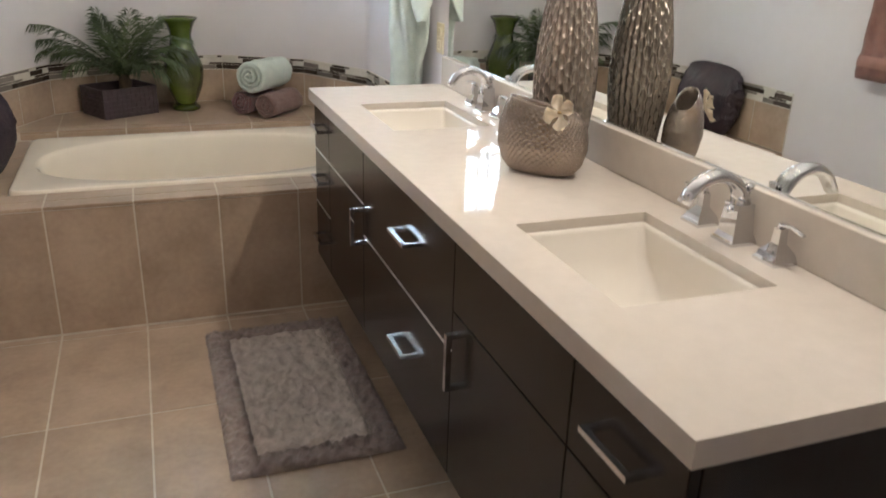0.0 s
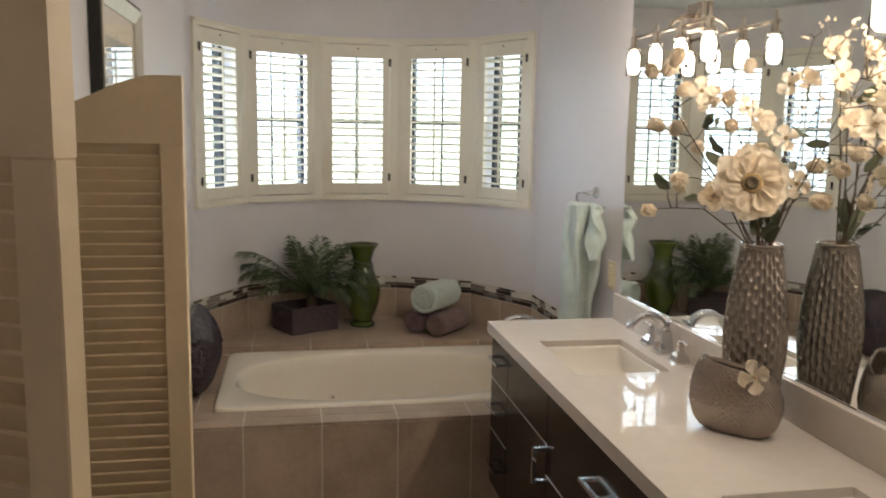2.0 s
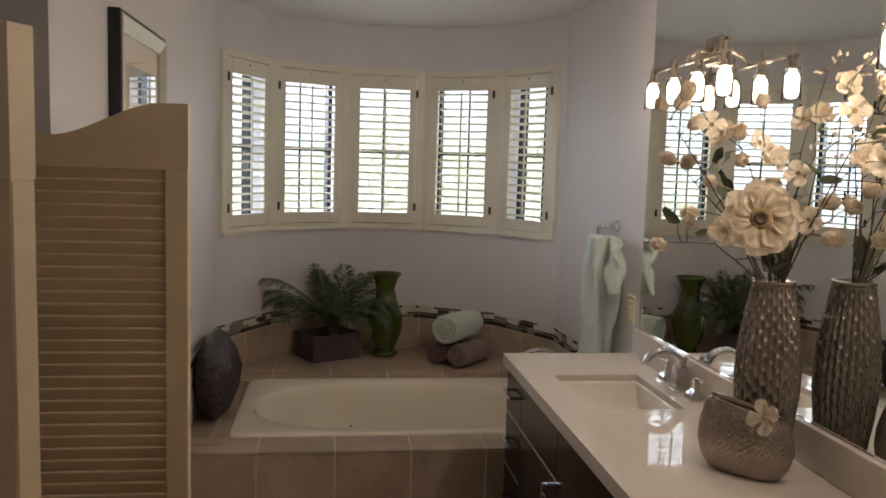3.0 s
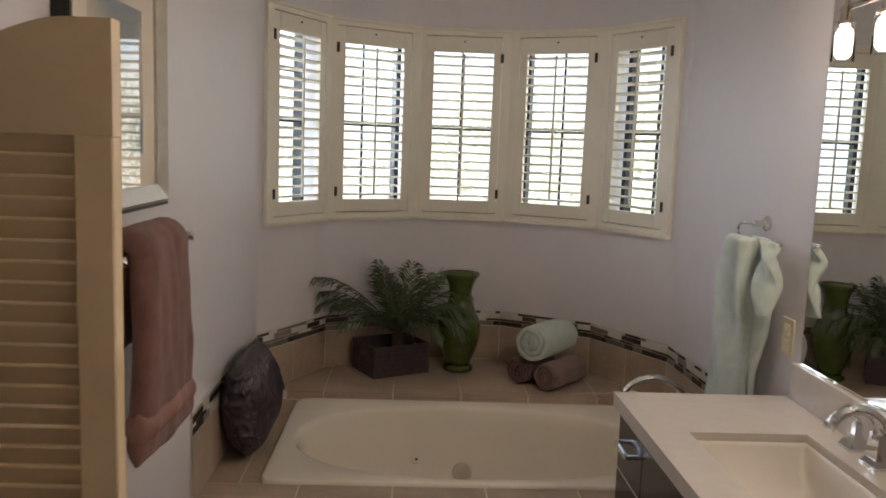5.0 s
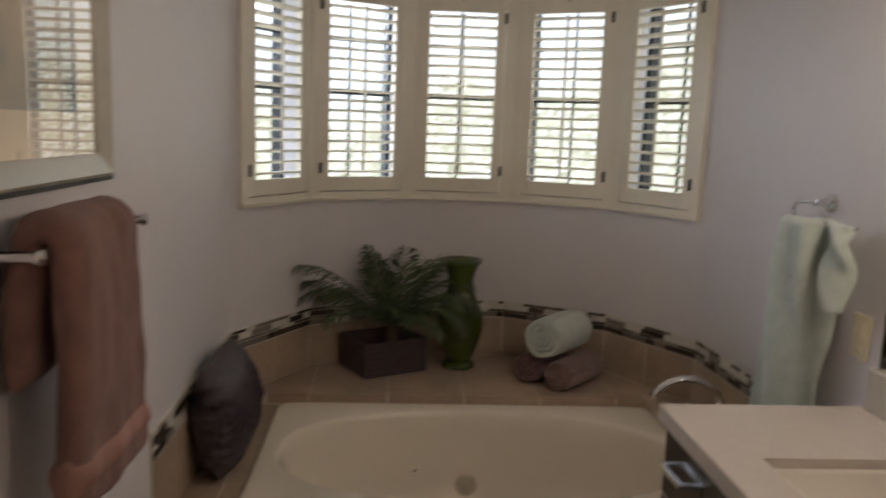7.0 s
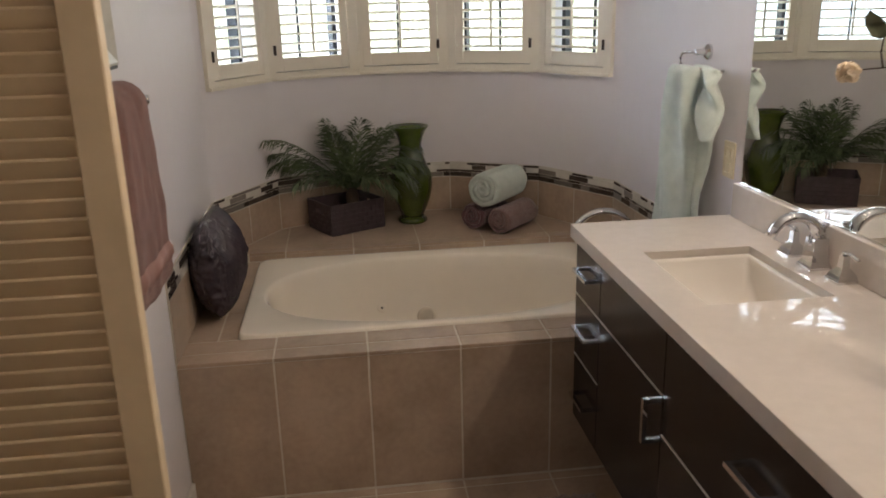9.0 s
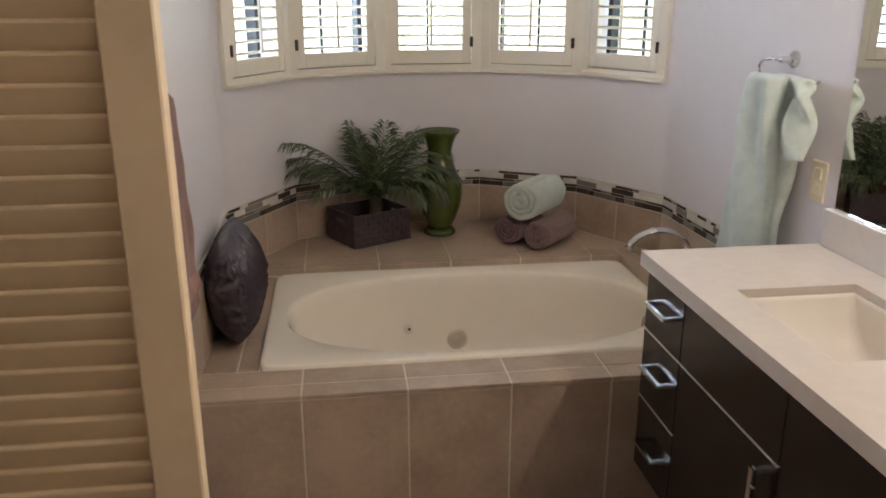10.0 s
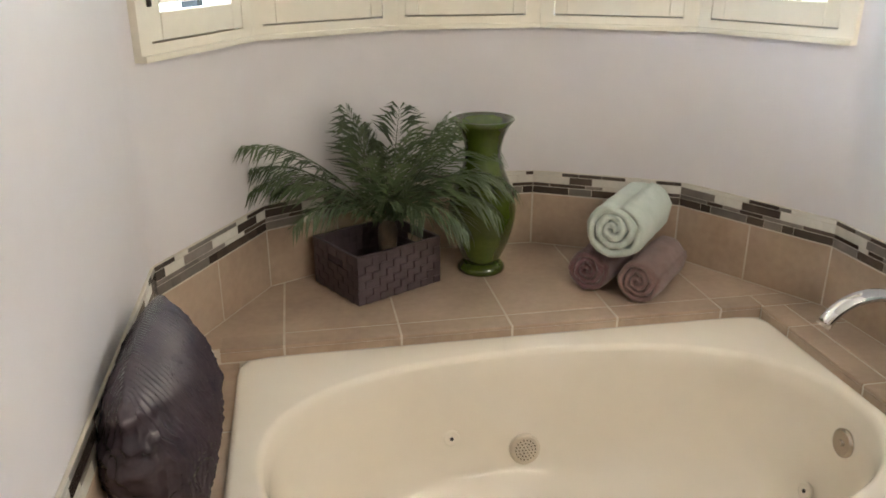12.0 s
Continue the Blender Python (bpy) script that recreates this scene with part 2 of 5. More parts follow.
def part(name, bm, material, parent=None, label="", smooth=False, kind=""):
    """One mesh object, in its parent's own coordinates."""
    ob = new(name, mesh_of(bm, name, material, smooth))
    if parent:
        ob.parent = parent
    return tagged(ob, label, kind=kind)


def whole(name, bm, material, label, category, kind="", m=None, smooth=False, group=""):
    ob = new(name, mesh_of(bm, name, material, smooth))
    if m:
        ob.matrix_world = m
    return tagged(ob, label, category, group, kind)


def hexa(bm, v):
    """Eight corners: bottom loop, then top loop."""
    vs = [bm.verts.new(p) for p in v]
    for f in ((0, 1, 2, 3), (4, 5, 6, 7), (0, 1, 5, 4), (1, 2, 6, 5), (2, 3, 7, 6), (3, 0, 4, 7)):
        bm.faces.new([vs[i] for i in f])
    return vs


def box(lo, hi, bevel=0.0, seg=2, bm=None):
    own = bm is None
    bm = bm or bmesh.new()
    (a, b, c), (d, e, f) = lo, hi
    vs = hexa(bm, [(a, b, c), (d, b, c), (d, e, c), (a, e, c), (a, b, f), (d, b, f), (d, e, f), (a, e, f)])
    if bevel:
        es = list({ed for v in vs for ed in v.link_edges})
        bmesh.ops.bevel(bm, geom=es, offset=bevel, segments=seg, affect="EDGES", profile=0.5)
    return bm


def lathe(profile, n=48, bm=None, at=(0, 0, 0), squash=(1, 1), wobble=None):
    bm = bm or bmesh.new()
    rows = []
    for r, z in profile:
        row = []
        for i in range(n):
            a = 2 * math.pi * i / n
            rr = r + (wobble(a, z) if wobble else 0)
            row.append(bm.verts.new((at[0] + rr * squash[0] * math.cos(a), at[1] + rr * squash[1] * math.sin(a), at[2] + z)))
        rows.append(row)
    for p, q in zip(rows, rows[1:]):
        for i in range(n):
            bm.faces.new((p[i], p[(i + 1) % n], q[(i + 1) % n], q[i]))
    if profile[0][0] > 1e-6:
        bm.faces.new(rows[0])
    bm.faces.new(rows[-1])
    return bm


def tube(points, radius, n=10, bm=None, flat=(1, 1), up=(0, 0, 1)):
    """A bar swept along points; radius a number or one per point."""
    bm = bm or bmesh.new()
    pts = [Vector(p) for p in points]
    rs = radius if isinstance(radius, (list, tuple)) else [radius] * len(pts)
    rows = []
    for i, p in enumerate(pts):
        d = (pts[min(i + 1, len(pts) - 1)] - pts[max(i - 1, 0)]).normalized()
        u = Vector(up)
        if abs(d.dot(u)) > 0.97:
            u = Vector((0, 1, 0)) if abs(d.y) < 0.9 else Vector((1, 0, 0))
        s = d.cross(u).normalized()
        w = s.cross(d).normalized()
        off = math.pi / 4 if n == 4 else 0
        rows.append([bm.verts.new(p + s * (rs[i] * flat[0] * math.cos(2 * math.pi * k / n + off)) + w * (rs[i] * flat[1] * math.sin(2 * math.pi * k / n + off))) for k in range(n)])
    for p, q in zip(rows, rows[1:]):
        for k in range(n):
            bm.faces.new((p[k], p[(k + 1) % n], q[(k + 1) % n], q[k]))
    bm.faces.new(rows[0])
    bm.faces.new(rows[-1])
    return bm


def arc(center, r, a0, a1, n, plane="xz"):
    out = []
    for i in range(n + 1):
        a = radians(a0 + (a1 - a0) * i / n)
        c, s = r * math.cos(a), r * math.sin(a)
        out.append((center[0] + c, center[1], center[2] + s) if plane == "xz" else (center[0], center[1] + c, center[2] + s) if plane == "yz" else (center[0] + c, center[1] + s, center[2]))
    return out


def clip_poly(poly, border):
    """The part of a plan polygon inside a convex counter-clockwise border."""
    for (ax, ay), (bx, by) in zip(border, border[1:] + border[:1]):
        out = []
        side = [(bx - ax) * (y - ay) - (by - ay) * (x - ax) for x, y in poly]
        for i in range(len(poly)):
            j = (i + 1) % len(poly)
            if side[i] >= 0:
                out.append(poly[i])
            if side[i] * side[j] < 0:
                t = side[i] / (side[i] - side[j])
                out.append((poly[i][0] + t * (poly[j][0] - poly[i][0]), poly[i][1] + t * (poly[j][1] - poly[i][1])))
        poly = out
        if len(poly) < 3:
            return []
    return poly


def prism(poly, z0, z1, bm=None):
    bm = bm or bmesh.new()
    lo = [bm.verts.new((x, y, z0)) for x, y in poly]
    hi = [bm.verts.new((x, y, z1)) for x, y in poly]
    bm.faces.new(lo[::-1])
    bm.faces.new(hi)
    for i in range(len(poly)):
        j = (i + 1) % len(poly)
        bm.faces.new((lo[i], lo[j], hi[j], hi[i]))
    return bm


# ---- plan ----
XL, XR = -0.73, 1.085          # left and right walls
Y_TUB, Y_BACK = 3.2, -1.3      # tub front, wall behind
H = 2.44                       # ceiling
DOOR_Y0, DOOR_Y1 = 1.02, 1.90  # opening to the small room
BAY = [(XL, 4.19), (-0.49, 4.62), (-0.068, 4.845), (0.378, 4.845), (0.797, 4.625), (1.045, 4.205)]
LINE = [(XL, DOOR_Y1)] + BAY + [(XR, 3.2), (XR, Y_BACK)]
WIN_Z0, WIN_Z1 = 1.298, 2.158


def offset_line(pts, d):
    """The plan line moved d to its left (outwards), with mitred corners."""
    out = []
    for i, p in enumerate(pts):
        p = Vector(p)
        ns = []
        for a, b in ((i - 1, i), (i, i + 1)):
            if a >= 0 and b < len(pts):
                t = (Vector(pts[b]) - Vector(pts[a])).normalized()
                ns.append(Vector((-t.y, t.x)))
        m = sum(ns, Vector((0, 0))).normalized()
        out.append(p + m * (d / m.dot(ns[0])))
    return out


def band(bm, a, b, ua, ub, i, z0, z1):
    """A block between lines a and b (lists of plan points) on segment i, from ua to ub along it."""
    pa, qa, pb, qb = Vector(a[i]), Vector(a[i + 1]), Vector(b[i]), Vector(b[i + 1])
    c = [pa.lerp(qa, ua), pa.lerp(qa, ub), pb.lerp(qb, ub), pb.lerp(qb, ua)]
    hexa(bm, [(*p, z0) for p in c] + [(*p, z1) for p in c])


OUTER = offset_line(LINE, 0.16)
INNER = [Vector(p) for p in LINE]

# floor slab, ceiling, walls
whole("floor", box((-2.3, Y_BACK - 0.2, -0.12), (1.25, 5.05, -0.0016)), GROUT, "pale grout bed under tan floor tiles", "floor", "structure")
whole("ceiling", box((-2.3, Y_BACK - 0.2, H), (1.3, 5.05, H + 0.12)), CEIL, "plain white painted ceiling", "ceiling", "structure")
bm = bmesh.new()
band(bm, INNER, OUTER, 0, 1, 0, 0, H)
whole("wall_west", bm, WALL, "pale lavender painted wall beside the tub", "wall", "structure")
bm = bmesh.new()
box((XL - 0.16, Y_BACK, 0), (XL, DOOR_Y0, H), bm=bm)
box((XL - 0.16, DOOR_Y0, 2.25), (XL, DOOR_Y1, H), bm=bm)
whole("wall_west_entry", bm, WALL, "pale painted wall with an opening for swing doors", "wall", "structure")
bm = bmesh.new()
for i in (6, 7):
    band(bm, INNER, OUTER, 0, 1, i, 0, H)
whole("wall_east", bm, WALL, "pale lavender painted wall behind the vanity", "wall", "structure")
whole("wall_south", box((XL - 0.16, Y_BACK - 0.14, 0), (XR + 0.16, Y_BACK, H)), WALL, "plain painted wall behind the entry", "wall", "structure")
bm = bmesh.new()
box((-2.2, 0.3, 0), (-2.06, 2.5, H), bm=bm)
box((-2.06, 0.3, 0), (XL - 0.16, 0.42, H), bm=bm)
box((-2.06, 2.38, 0), (XL - 0.16, 2.5, H), bm=bm)
whole("wall_small_room", bm, WALL, "plain painted walls of the small side room", "wall", "structure")

# bay walls with a real opening in each face
BAY_LABEL = "pale lavender painted face of the bay wall"
SPANS = [(0.165, 0.915), (0.07, 0.885), (0.05, 0.895), (0.09, 0.905), (0.08, 0.835)]
for k in range(5):
    i = k + 1
    u0, u1 = SPANS[k]
    bm = bmesh.new()
    band(bm, INNER, OUTER, 0, 1, i, 0, WIN_Z0)
    band(bm, INNER, OUTER, 0, 1, i, WIN_Z1, H)
    band(bm, INNER, OUTER, 0, u0, i, WIN_Z0, WIN_Z1)
    band(bm, INNER, OUTER, u1, 1, i, WIN_Z0, WIN_Z1)
    whole("wall_bay_%d" % i, bm, WALL, BAY_LABEL, "wall", "structure")

# plaster rounded in the bay's corners
for k in range(1, 7):
    c = Vector(LINE[k])
    ta, tb = (Vector(LINE[k - 1]) - c).normalized(), (Vector(LINE[k + 1]) - c).normalized()
    half = ta.angle(tb) / 2
    end = k in (1, 6)
    tan_len = 0.034 if end else 0.10
    rr = tan_len * math.tan(half)
    mid = c + (ta + tb).normalized() * (tan_len / math.cos(half))
    a0 = c + ta * tan_len - mid
    turn = math.pi - 2 * half
    sgn = 1 if a0.x * (c - mid).y - a0.y * (c - mid).x > 0 else -1
    curve = [mid + Matrix.Rotation(sgn * turn * i / 10, 2) @ a0 for i in range(11)]
    bm = bmesh.new()
    for za, zb in ((0.8062, H - 0.0005),) if end else ((0.8062, WIN_Z0 - 0.037), (WIN_Z1 + 0.035, H - 0.0005)):
        lo, hi = [bm.verts.new((*p, za)) for p in curve], [bm.verts.new((*p, zb)) for p in curve]
        for i in range(10):
            bm.faces.new((lo[i], lo[i + 1], hi[i + 1], hi[i])).smooth = True
        for z in (za, zb):
            bm.faces.new([bm.verts.new((*p, z)) for p in curve + [c]])
    whole("wall_bay_corner_%d" % k, bm, WALL, "rounded plaster corner of the bay wall", "wall", "structure")

# ---- windows and shutters ----
TRIM_IN, TRIM_LIP = offset_line(LINE, -0.018), offset_line(LINE, -0.028)
FACE = offset_line(LINE, -0.001)


def facet_frame(k):
    p, q = Vector(BAY[k]), Vector(BAY[k + 1])
    t = (q - p).normalized()
    return p, q, t, (q - p).length


def build_window(k):
    i = k + 1
    u0, u1 = SPANS[k]
    w = thing("window_%d" % (k + 1), "dark bronze sash window behind cream louvered shutters", "window", kind="structure")
    e0 = 0.08 if k == 0 else 0.0
    e1 = 0.925 if k == 4 else 1.0
    bm = bmesh.new()
    band(bm, FACE, TRIM_IN, e0, e1, i, WIN_Z0 - 0.022, WIN_Z0)
    band(bm, FACE, TRIM_LIP, e0, e1, i, WIN_Z0 - 0.036, WIN_Z0 - 0.022)
    band(bm, FACE, TRIM_IN, e0, e1, i, WIN_Z1, WIN_Z1 + 0.022)
    band(bm, FACE, TRIM_LIP, e0, e1, i, WIN_Z1 + 0.022, WIN_Z1 + 0.034)
    band(bm, FACE, TRIM_IN, e0, u0, i, WIN_Z0, WIN_Z1)
    band(bm, FACE, TRIM_IN, u1, e1, i, WIN_Z0, WIN_Z1)
    part("window_frame", bm, SHUTTER, w, "cream painted trim")
    p, q, t, ln = facet_frame(k)
    m = Matrix.Translation((*p, 0)) @ Matrix.Rotation(math.atan2(t.y, t.x), 4, "Z")
    a, b = u0 * ln + 0.0035, u1 * ln - 0.0035

    def local(name, bm, material, parent, label=""):
        bm.transform(m)
        return part(name, bm, material, parent, label)
    # sash, with its bars, in the depth of the wall
    z0, z1, zm = WIN_Z0, WIN_Z1, 1.72
    bm = bmesh.new()
    for lo, hi in (((a - 0.003, 0.10, z0), (a + 0.02, 0.15, z1)), ((b - 0.02, 0.10, z0), (b + 0.003, 0.15, z1)),
                   ((a + 0.02, 0.10, z0), (b - 0.02, 0.15, z0 + 0.03)), ((a + 0.02, 0.10, z1 - 0.03), (b - 0.02, 0.15, z1)),
                   ((a + 0.02, 0.098, zm - 0.012), (b - 0.02, 0.145, zm + 0.012))):
        box(lo, hi, bm=bm)
    c = (a + b) / 2
    for z in ((z0 + zm) / 2, (zm + z1) / 2):
        box((a + 0.02, 0.118, z - 0.005), (b - 0.02, 0.132, z + 0.005), bm=bm)
    box((c - 0.005, 0.119, z0 + 0.03), (c + 0.005, 0.131, z1 - 0.03), bm=bm)
    local("sash", bm, BRONZE_FRAME, w, "dark bronze window sash")
    bm = box((a + 0.02, 0.1235, z0 + 0.03), (b - 0.02, 0.1265, z1 - 0.03))
    pane = local("pane", bm, PANE, w, "clear window glass")
    pane.visible_shadow = False
    # added dark strips put shade into the gaps around the shutter
    bm = bmesh.new()
    for lo, hi in (((a - 0.002, 0.013, z0), (a + 0.012, 0.03, z1)), ((b - 0.012, 0.013, z0), (b + 0.002, 0.03, z1)),
                   ((a + 0.012, 0.013, z0), (b - 0.012, 0.03, z0 + 0.012)), ((a + 0.012, 0.013, z1 - 0.012), (b - 0.012, 0.03, z1))):
        box(lo, hi, bm=bm)
    local("gap_shade_strip", bm, HINGE_AND_GAP, w, "dark strip painting the shade in the gap around the shutter")
    # shutter panel
    sh = thing("shutter", "cream painted plantation shutter with open louvers", "shutter", group="bay window shutters", m=m)
    st, y0, y1 = 0.040, -0.016, 0.012
    za, zb = z0 + 0.064, z1 - 0.078
    part("stile", box((a, y0, z0 + 0.0035), (a + st, y1, z1 - 0.0035), 0.002, 1), SHUTTER, sh)
    part("stile", box((b - st, y0, z0 + 0.0035), (b, y1, z1 - 0.0035), 0.002, 1), SHUTTER, sh)
    part("rail", box((a + st, y0, z0 + 0.0035), (b - st, y1, za), 0.002, 1), SHUTTER, sh)
    part("rail", box((a + st, y0, zb), (b - st, y1, z1 - 0.0035), 0.002, 1), SHUTTER, sh)
    nl = 17
    lw = b - a - 2 * st - 0.002
    bm = bmesh.new()
    prof = [(0.026 * math.cos(2 * math.pi * j / 10), 0.0055 * math.sin(2 * math.pi * j / 10)) for j in range(10)]
    lo = [bm.verts.new((-lw / 2, y, z)) for y, z in prof]
    hi = [bm.verts.new((lw / 2, y, z)) for y, z in prof]
    bm.faces.new(lo)
    bm.faces.new(hi)
    for j in range(10):
        bm.faces.new((lo[j], lo[(j + 1) % 10], hi[(j + 1) % 10], hi[j]))
    slat = mesh_of(bm, "louver", SHUTTER)
    pitch = (zb - za) / nl
    for j in range(nl):
        lv = new("louver", slat)
        lv.parent = sh
        lv.matrix_basis = pose((a + b) / 2, 0.004, za + pitch * (j + 0.5), LOUVER_TILT[k] + random.uniform(-1, 1))
    bm = lathe([(0.0042, 0), (0.0042, 0.003), (0.003, 0.005), (0.0, 0.0055)], 10)
    bm.transform(Matrix.Translation(((a + b) / 2, y0, (zb + z1) / 2 + 0.012)) @ Matrix.Rotation(math.pi / 2, 4, "X"))
    part("catch", bm, HINGE_AND_GAP, sh, "tiny dark metal catch")
    part("tilt_rod", box(((a + b) / 2 - 0.005, -0.036, za + 0.02), ((a + b) / 2 + 0.005, -0.026, zb - 0.01), 0.002, 1), SHUTTER, sh, "thin cream tilt rod")
    side = a if k in (0, 1) else b
    for z in (z0 + 0.1, z1 - 0.1):
        part("hinge", box((side - 0.007, -0.024, z - 0.022), (side + 0.007, -0.0175, z + 0.022), 0.002, 1), HINGE_AND_GAP, sh, "small dark metal hinge")


LOUVER_TILT = [-9, -6, -6, -6, -9]
for k in range(5):
    build_window(k)

# ---- garden outside ----
bm = bmesh.new()
R = 6.5
prev = None
for j in range(41):
    a = radians(-12 + 204 * j / 40)
    pr = (bm.verts.new((0.15 + R * math.cos(a), 4.0 + R * math.sin(a), -0.3)), bm.verts.new((0.15 + R * math.cos(a), 4.0 + R * math.sin(a), 6.5)))
    if prev:
        bm.faces.new((prev[0], pr[0], pr[1], prev[1]))
    prev = pr
whole("backdrop", bm, GARDEN, "glowing garden and sky backdrop beyond the windows", "backdrop", "structure")
whole("ground", box((-400, -400, -0.45), (400, 400, -0.3)), GRASS, "garden ground outside the house", "ground", "structure")

# ---- vanity ----
CT_X0, CT_Y0, CT_Y1, CT_Z = 0.537, 0.813, 3.168, 0.913
SINKS = [(1.158, 1.568), (2.425, 2.835)]
SX0, SX1 = 0.650, 0.962


def build_counter():
    c = thing("vanity_countertop", "white quartz vanity top with low backsplash and two cut-outs", "countertop", pose(0, 0, 0))
    bm = bmesh.new()
    ys = [CT_Y0, *SINKS[0], *SINKS[1], CT_Y1]
    xs = [CT_X0, SX0, SX1, XR - 0.002]
    zs = (CT_Z - 0.042, CT_Z)
    grid = {(i, j, k): bm.verts.new((xs[i], ys[j], zs[k])) for i in range(4) for j in range(6) for k in range(2)}
    hole = {(1, 1), (1, 3)}
    for i in range(3):
        for j in range(5):
            if (i, j) in hole:
                for p, q in (((i, j), (i + 1, j)), ((i + 1, j), (i + 1, j + 1)), ((i + 1, j + 1), (i, j + 1)), ((i, j + 1), (i, j))):
                    bm.faces.new((grid[(*p, 0)], grid[(*q, 0)], grid[(*q, 1)], grid[(*p, 1)]))
                continue
            for k in range(2):
                bm.faces.new([grid[(a, b, k)] for a, b in ((i, j), (i + 1, j), (i + 1, j + 1), (i, j + 1))])
    for i in range(3):
        for j in (0, 5):
            bm.faces.new((grid[(i, j, 0)], grid[(i + 1, j, 0)], grid[(i + 1, j, 1)], grid[(i, j, 1)]))
    for j in range(5):
        for i in (0, 3):
            bm.faces.new((grid[(i, j, 0)], grid[(i, j + 1, 0)], grid[(i, j + 1, 1)], grid[(i, j, 1)]))
    sharp = [e for e in bm.edges if len(e.link_faces) == 2 and e.calc_face_angle(0) > 0.5]
    bmesh.ops.bevel(bm, geom=sharp, offset=0.0025, segments=2, affect="EDGES", profile=0.5)
    part("slab", bm, QUARTZ, c)
    part("backsplash", box((XR - 0.024, CT_Y0, CT_Z + 0.0005), (XR - 0.002, 3.152, CT_Z + 0.108), 0.002, 1), QUARTZ, c)


def build_sink(y0, y1):
    s = thing("sink", "white rectangular undermount porcelain sink under the quartz top", "sink", pose((SX0 + SX1) / 2, (y0 + y1) / 2, CT_Z - 0.043), group="vanity sinks")
    hx, hy = (SX1 - SX0) / 2, (y1 - y0) / 2
    bm = bmesh.new()
    rings = []
    n = 40

    def ring(ax, ay, z, r, dx=0.0):
        vs = []
        for i in range(n):
            q, f = divmod(i, n // 4)
            a = (q + f / (n // 4 - 1)) * math.pi / 2
            cx, cy = (ax - r) * (1 if q in (0, 3) else -1), (ay - r) * (1 if q in (0, 1) else -1)
            vs.append(bm.verts.new((cx + r * math.cos(a) + dx, cy + r * math.sin(a), z)))
        rings.append(vs)
    ring(hx + 0.02, hy + 0.02, -0.014, 0.012)
    ring(hx + 0.02, hy + 0.02, -0.001, 0.012)
    ring(hx - 0.0006, hy - 0.0006, -0.001, 0.003)
    ring(hx - 0.0006, hy - 0.0006, 0.021, 0.003)
    ring(hx - 0.004, hy - 0.004, 0.0214, 0.006)
    ring(hx - 0.006, hy - 0.007, 0.010, 0.012)
    ring(hx - 0.009, hy - 0.022, -0.045, 0.02, 0.003)
    ring(hx - 0.012, hy - 0.06, -0.09, 0.03, 0.006)
    ring(hx - 0.03, hy - 0.10, -0.118, 0.04, 0.008)
    ring(hx - 0.07, hy - 0.14, -0.128, 0.05, 0.01)
    ring(0.03, 0.03, -0.131, 0.0299, 0.01)
    for p, q in zip(rings, rings[1:]):
        for i in range(n):
            bm.faces.new((p[i], p[(i + 1) % n], q[(i + 1) % n], q[i]))
    bm.faces.new(rings[-1])
    part("basin", bm, PORCELAIN, s, smooth=True)
    part("drain", lathe([(0.024, 0), (0.024, 0.003), (0.019, 0.004), (0.017, 0.001), (0.0, 0.001)], 24, at=(0.01, 0, -0.130)), CHROME, s, "round chrome drain", smooth=True)


def flared_base(r0, r1, h, n=8):
    bm = bmesh.new()
    prof = [(r0 * 1.12, 0), (r0 * 1.12, 0.006), (r0, 0.009), (r0 * 0.84, 0.02), (r1 * 1.12, h * 0.55), (r1, h * 0.85), (r1, h)]
    lathe(prof, n, bm)
    bmesh.ops.rotate(bm, verts=bm.verts, cent=(0, 0, 0), matrix=Matrix.Rotation(math.pi / n, 3, "Z"))
    return bm


def build_faucet(y):
    f = thing("faucet", "polished chrome widespread faucet with two lever handles", "faucet", pose(1.033, y, CT_Z + 0.0005), group="vanity faucets")
    part("base", flared_base(0.040, 0.028, 0.080, 4), CHROME, f)
    pts = [(0, 0, 0.06), (0, 0, 0.072)] + arc((-0.066, 0, 0.072), 0.066, 0, 152, 14)
    rs = [0.0215, 0.021] + [0.0205 - 0.0045 * i / 14 for i in range(15)]
    pts.append((-0.1335, 0, 0.088))
    rs.append(0.0155)
    part("spout", tube(pts, rs, 12, flat=(1.15, 0.72)), CHROME, f, "arched spout", smooth=True)
    part("lift_knob", lathe([(0.003, 0), (0.003, 0.022), (0.008, 0.026), (0.009, 0.036), (0.0, 0.039)], 12, at=(0.017, 0, 0.080)), CHROME, f, smooth=True)
    for s in (-1, 1):
        bm = flared_base(0.037, 0.0125, 0.066, 4)
        bm.transform(Matrix.Translation((0.004, s * 0.112, 0)))
        h = part("handle", bm, CHROME, f)
        bm = tube([(0.004, s * 0.110, 0.064), (0.004, s * 0.113, 0.073), (0.002, s * 0.14, 0.076), (0.0, s * 0.170, 0.070)], [0.011, 0.009, 0.0060, 0.0065], 8, flat=(1, 0.55))
        part("lever", bm, CHROME, h, smooth=True)


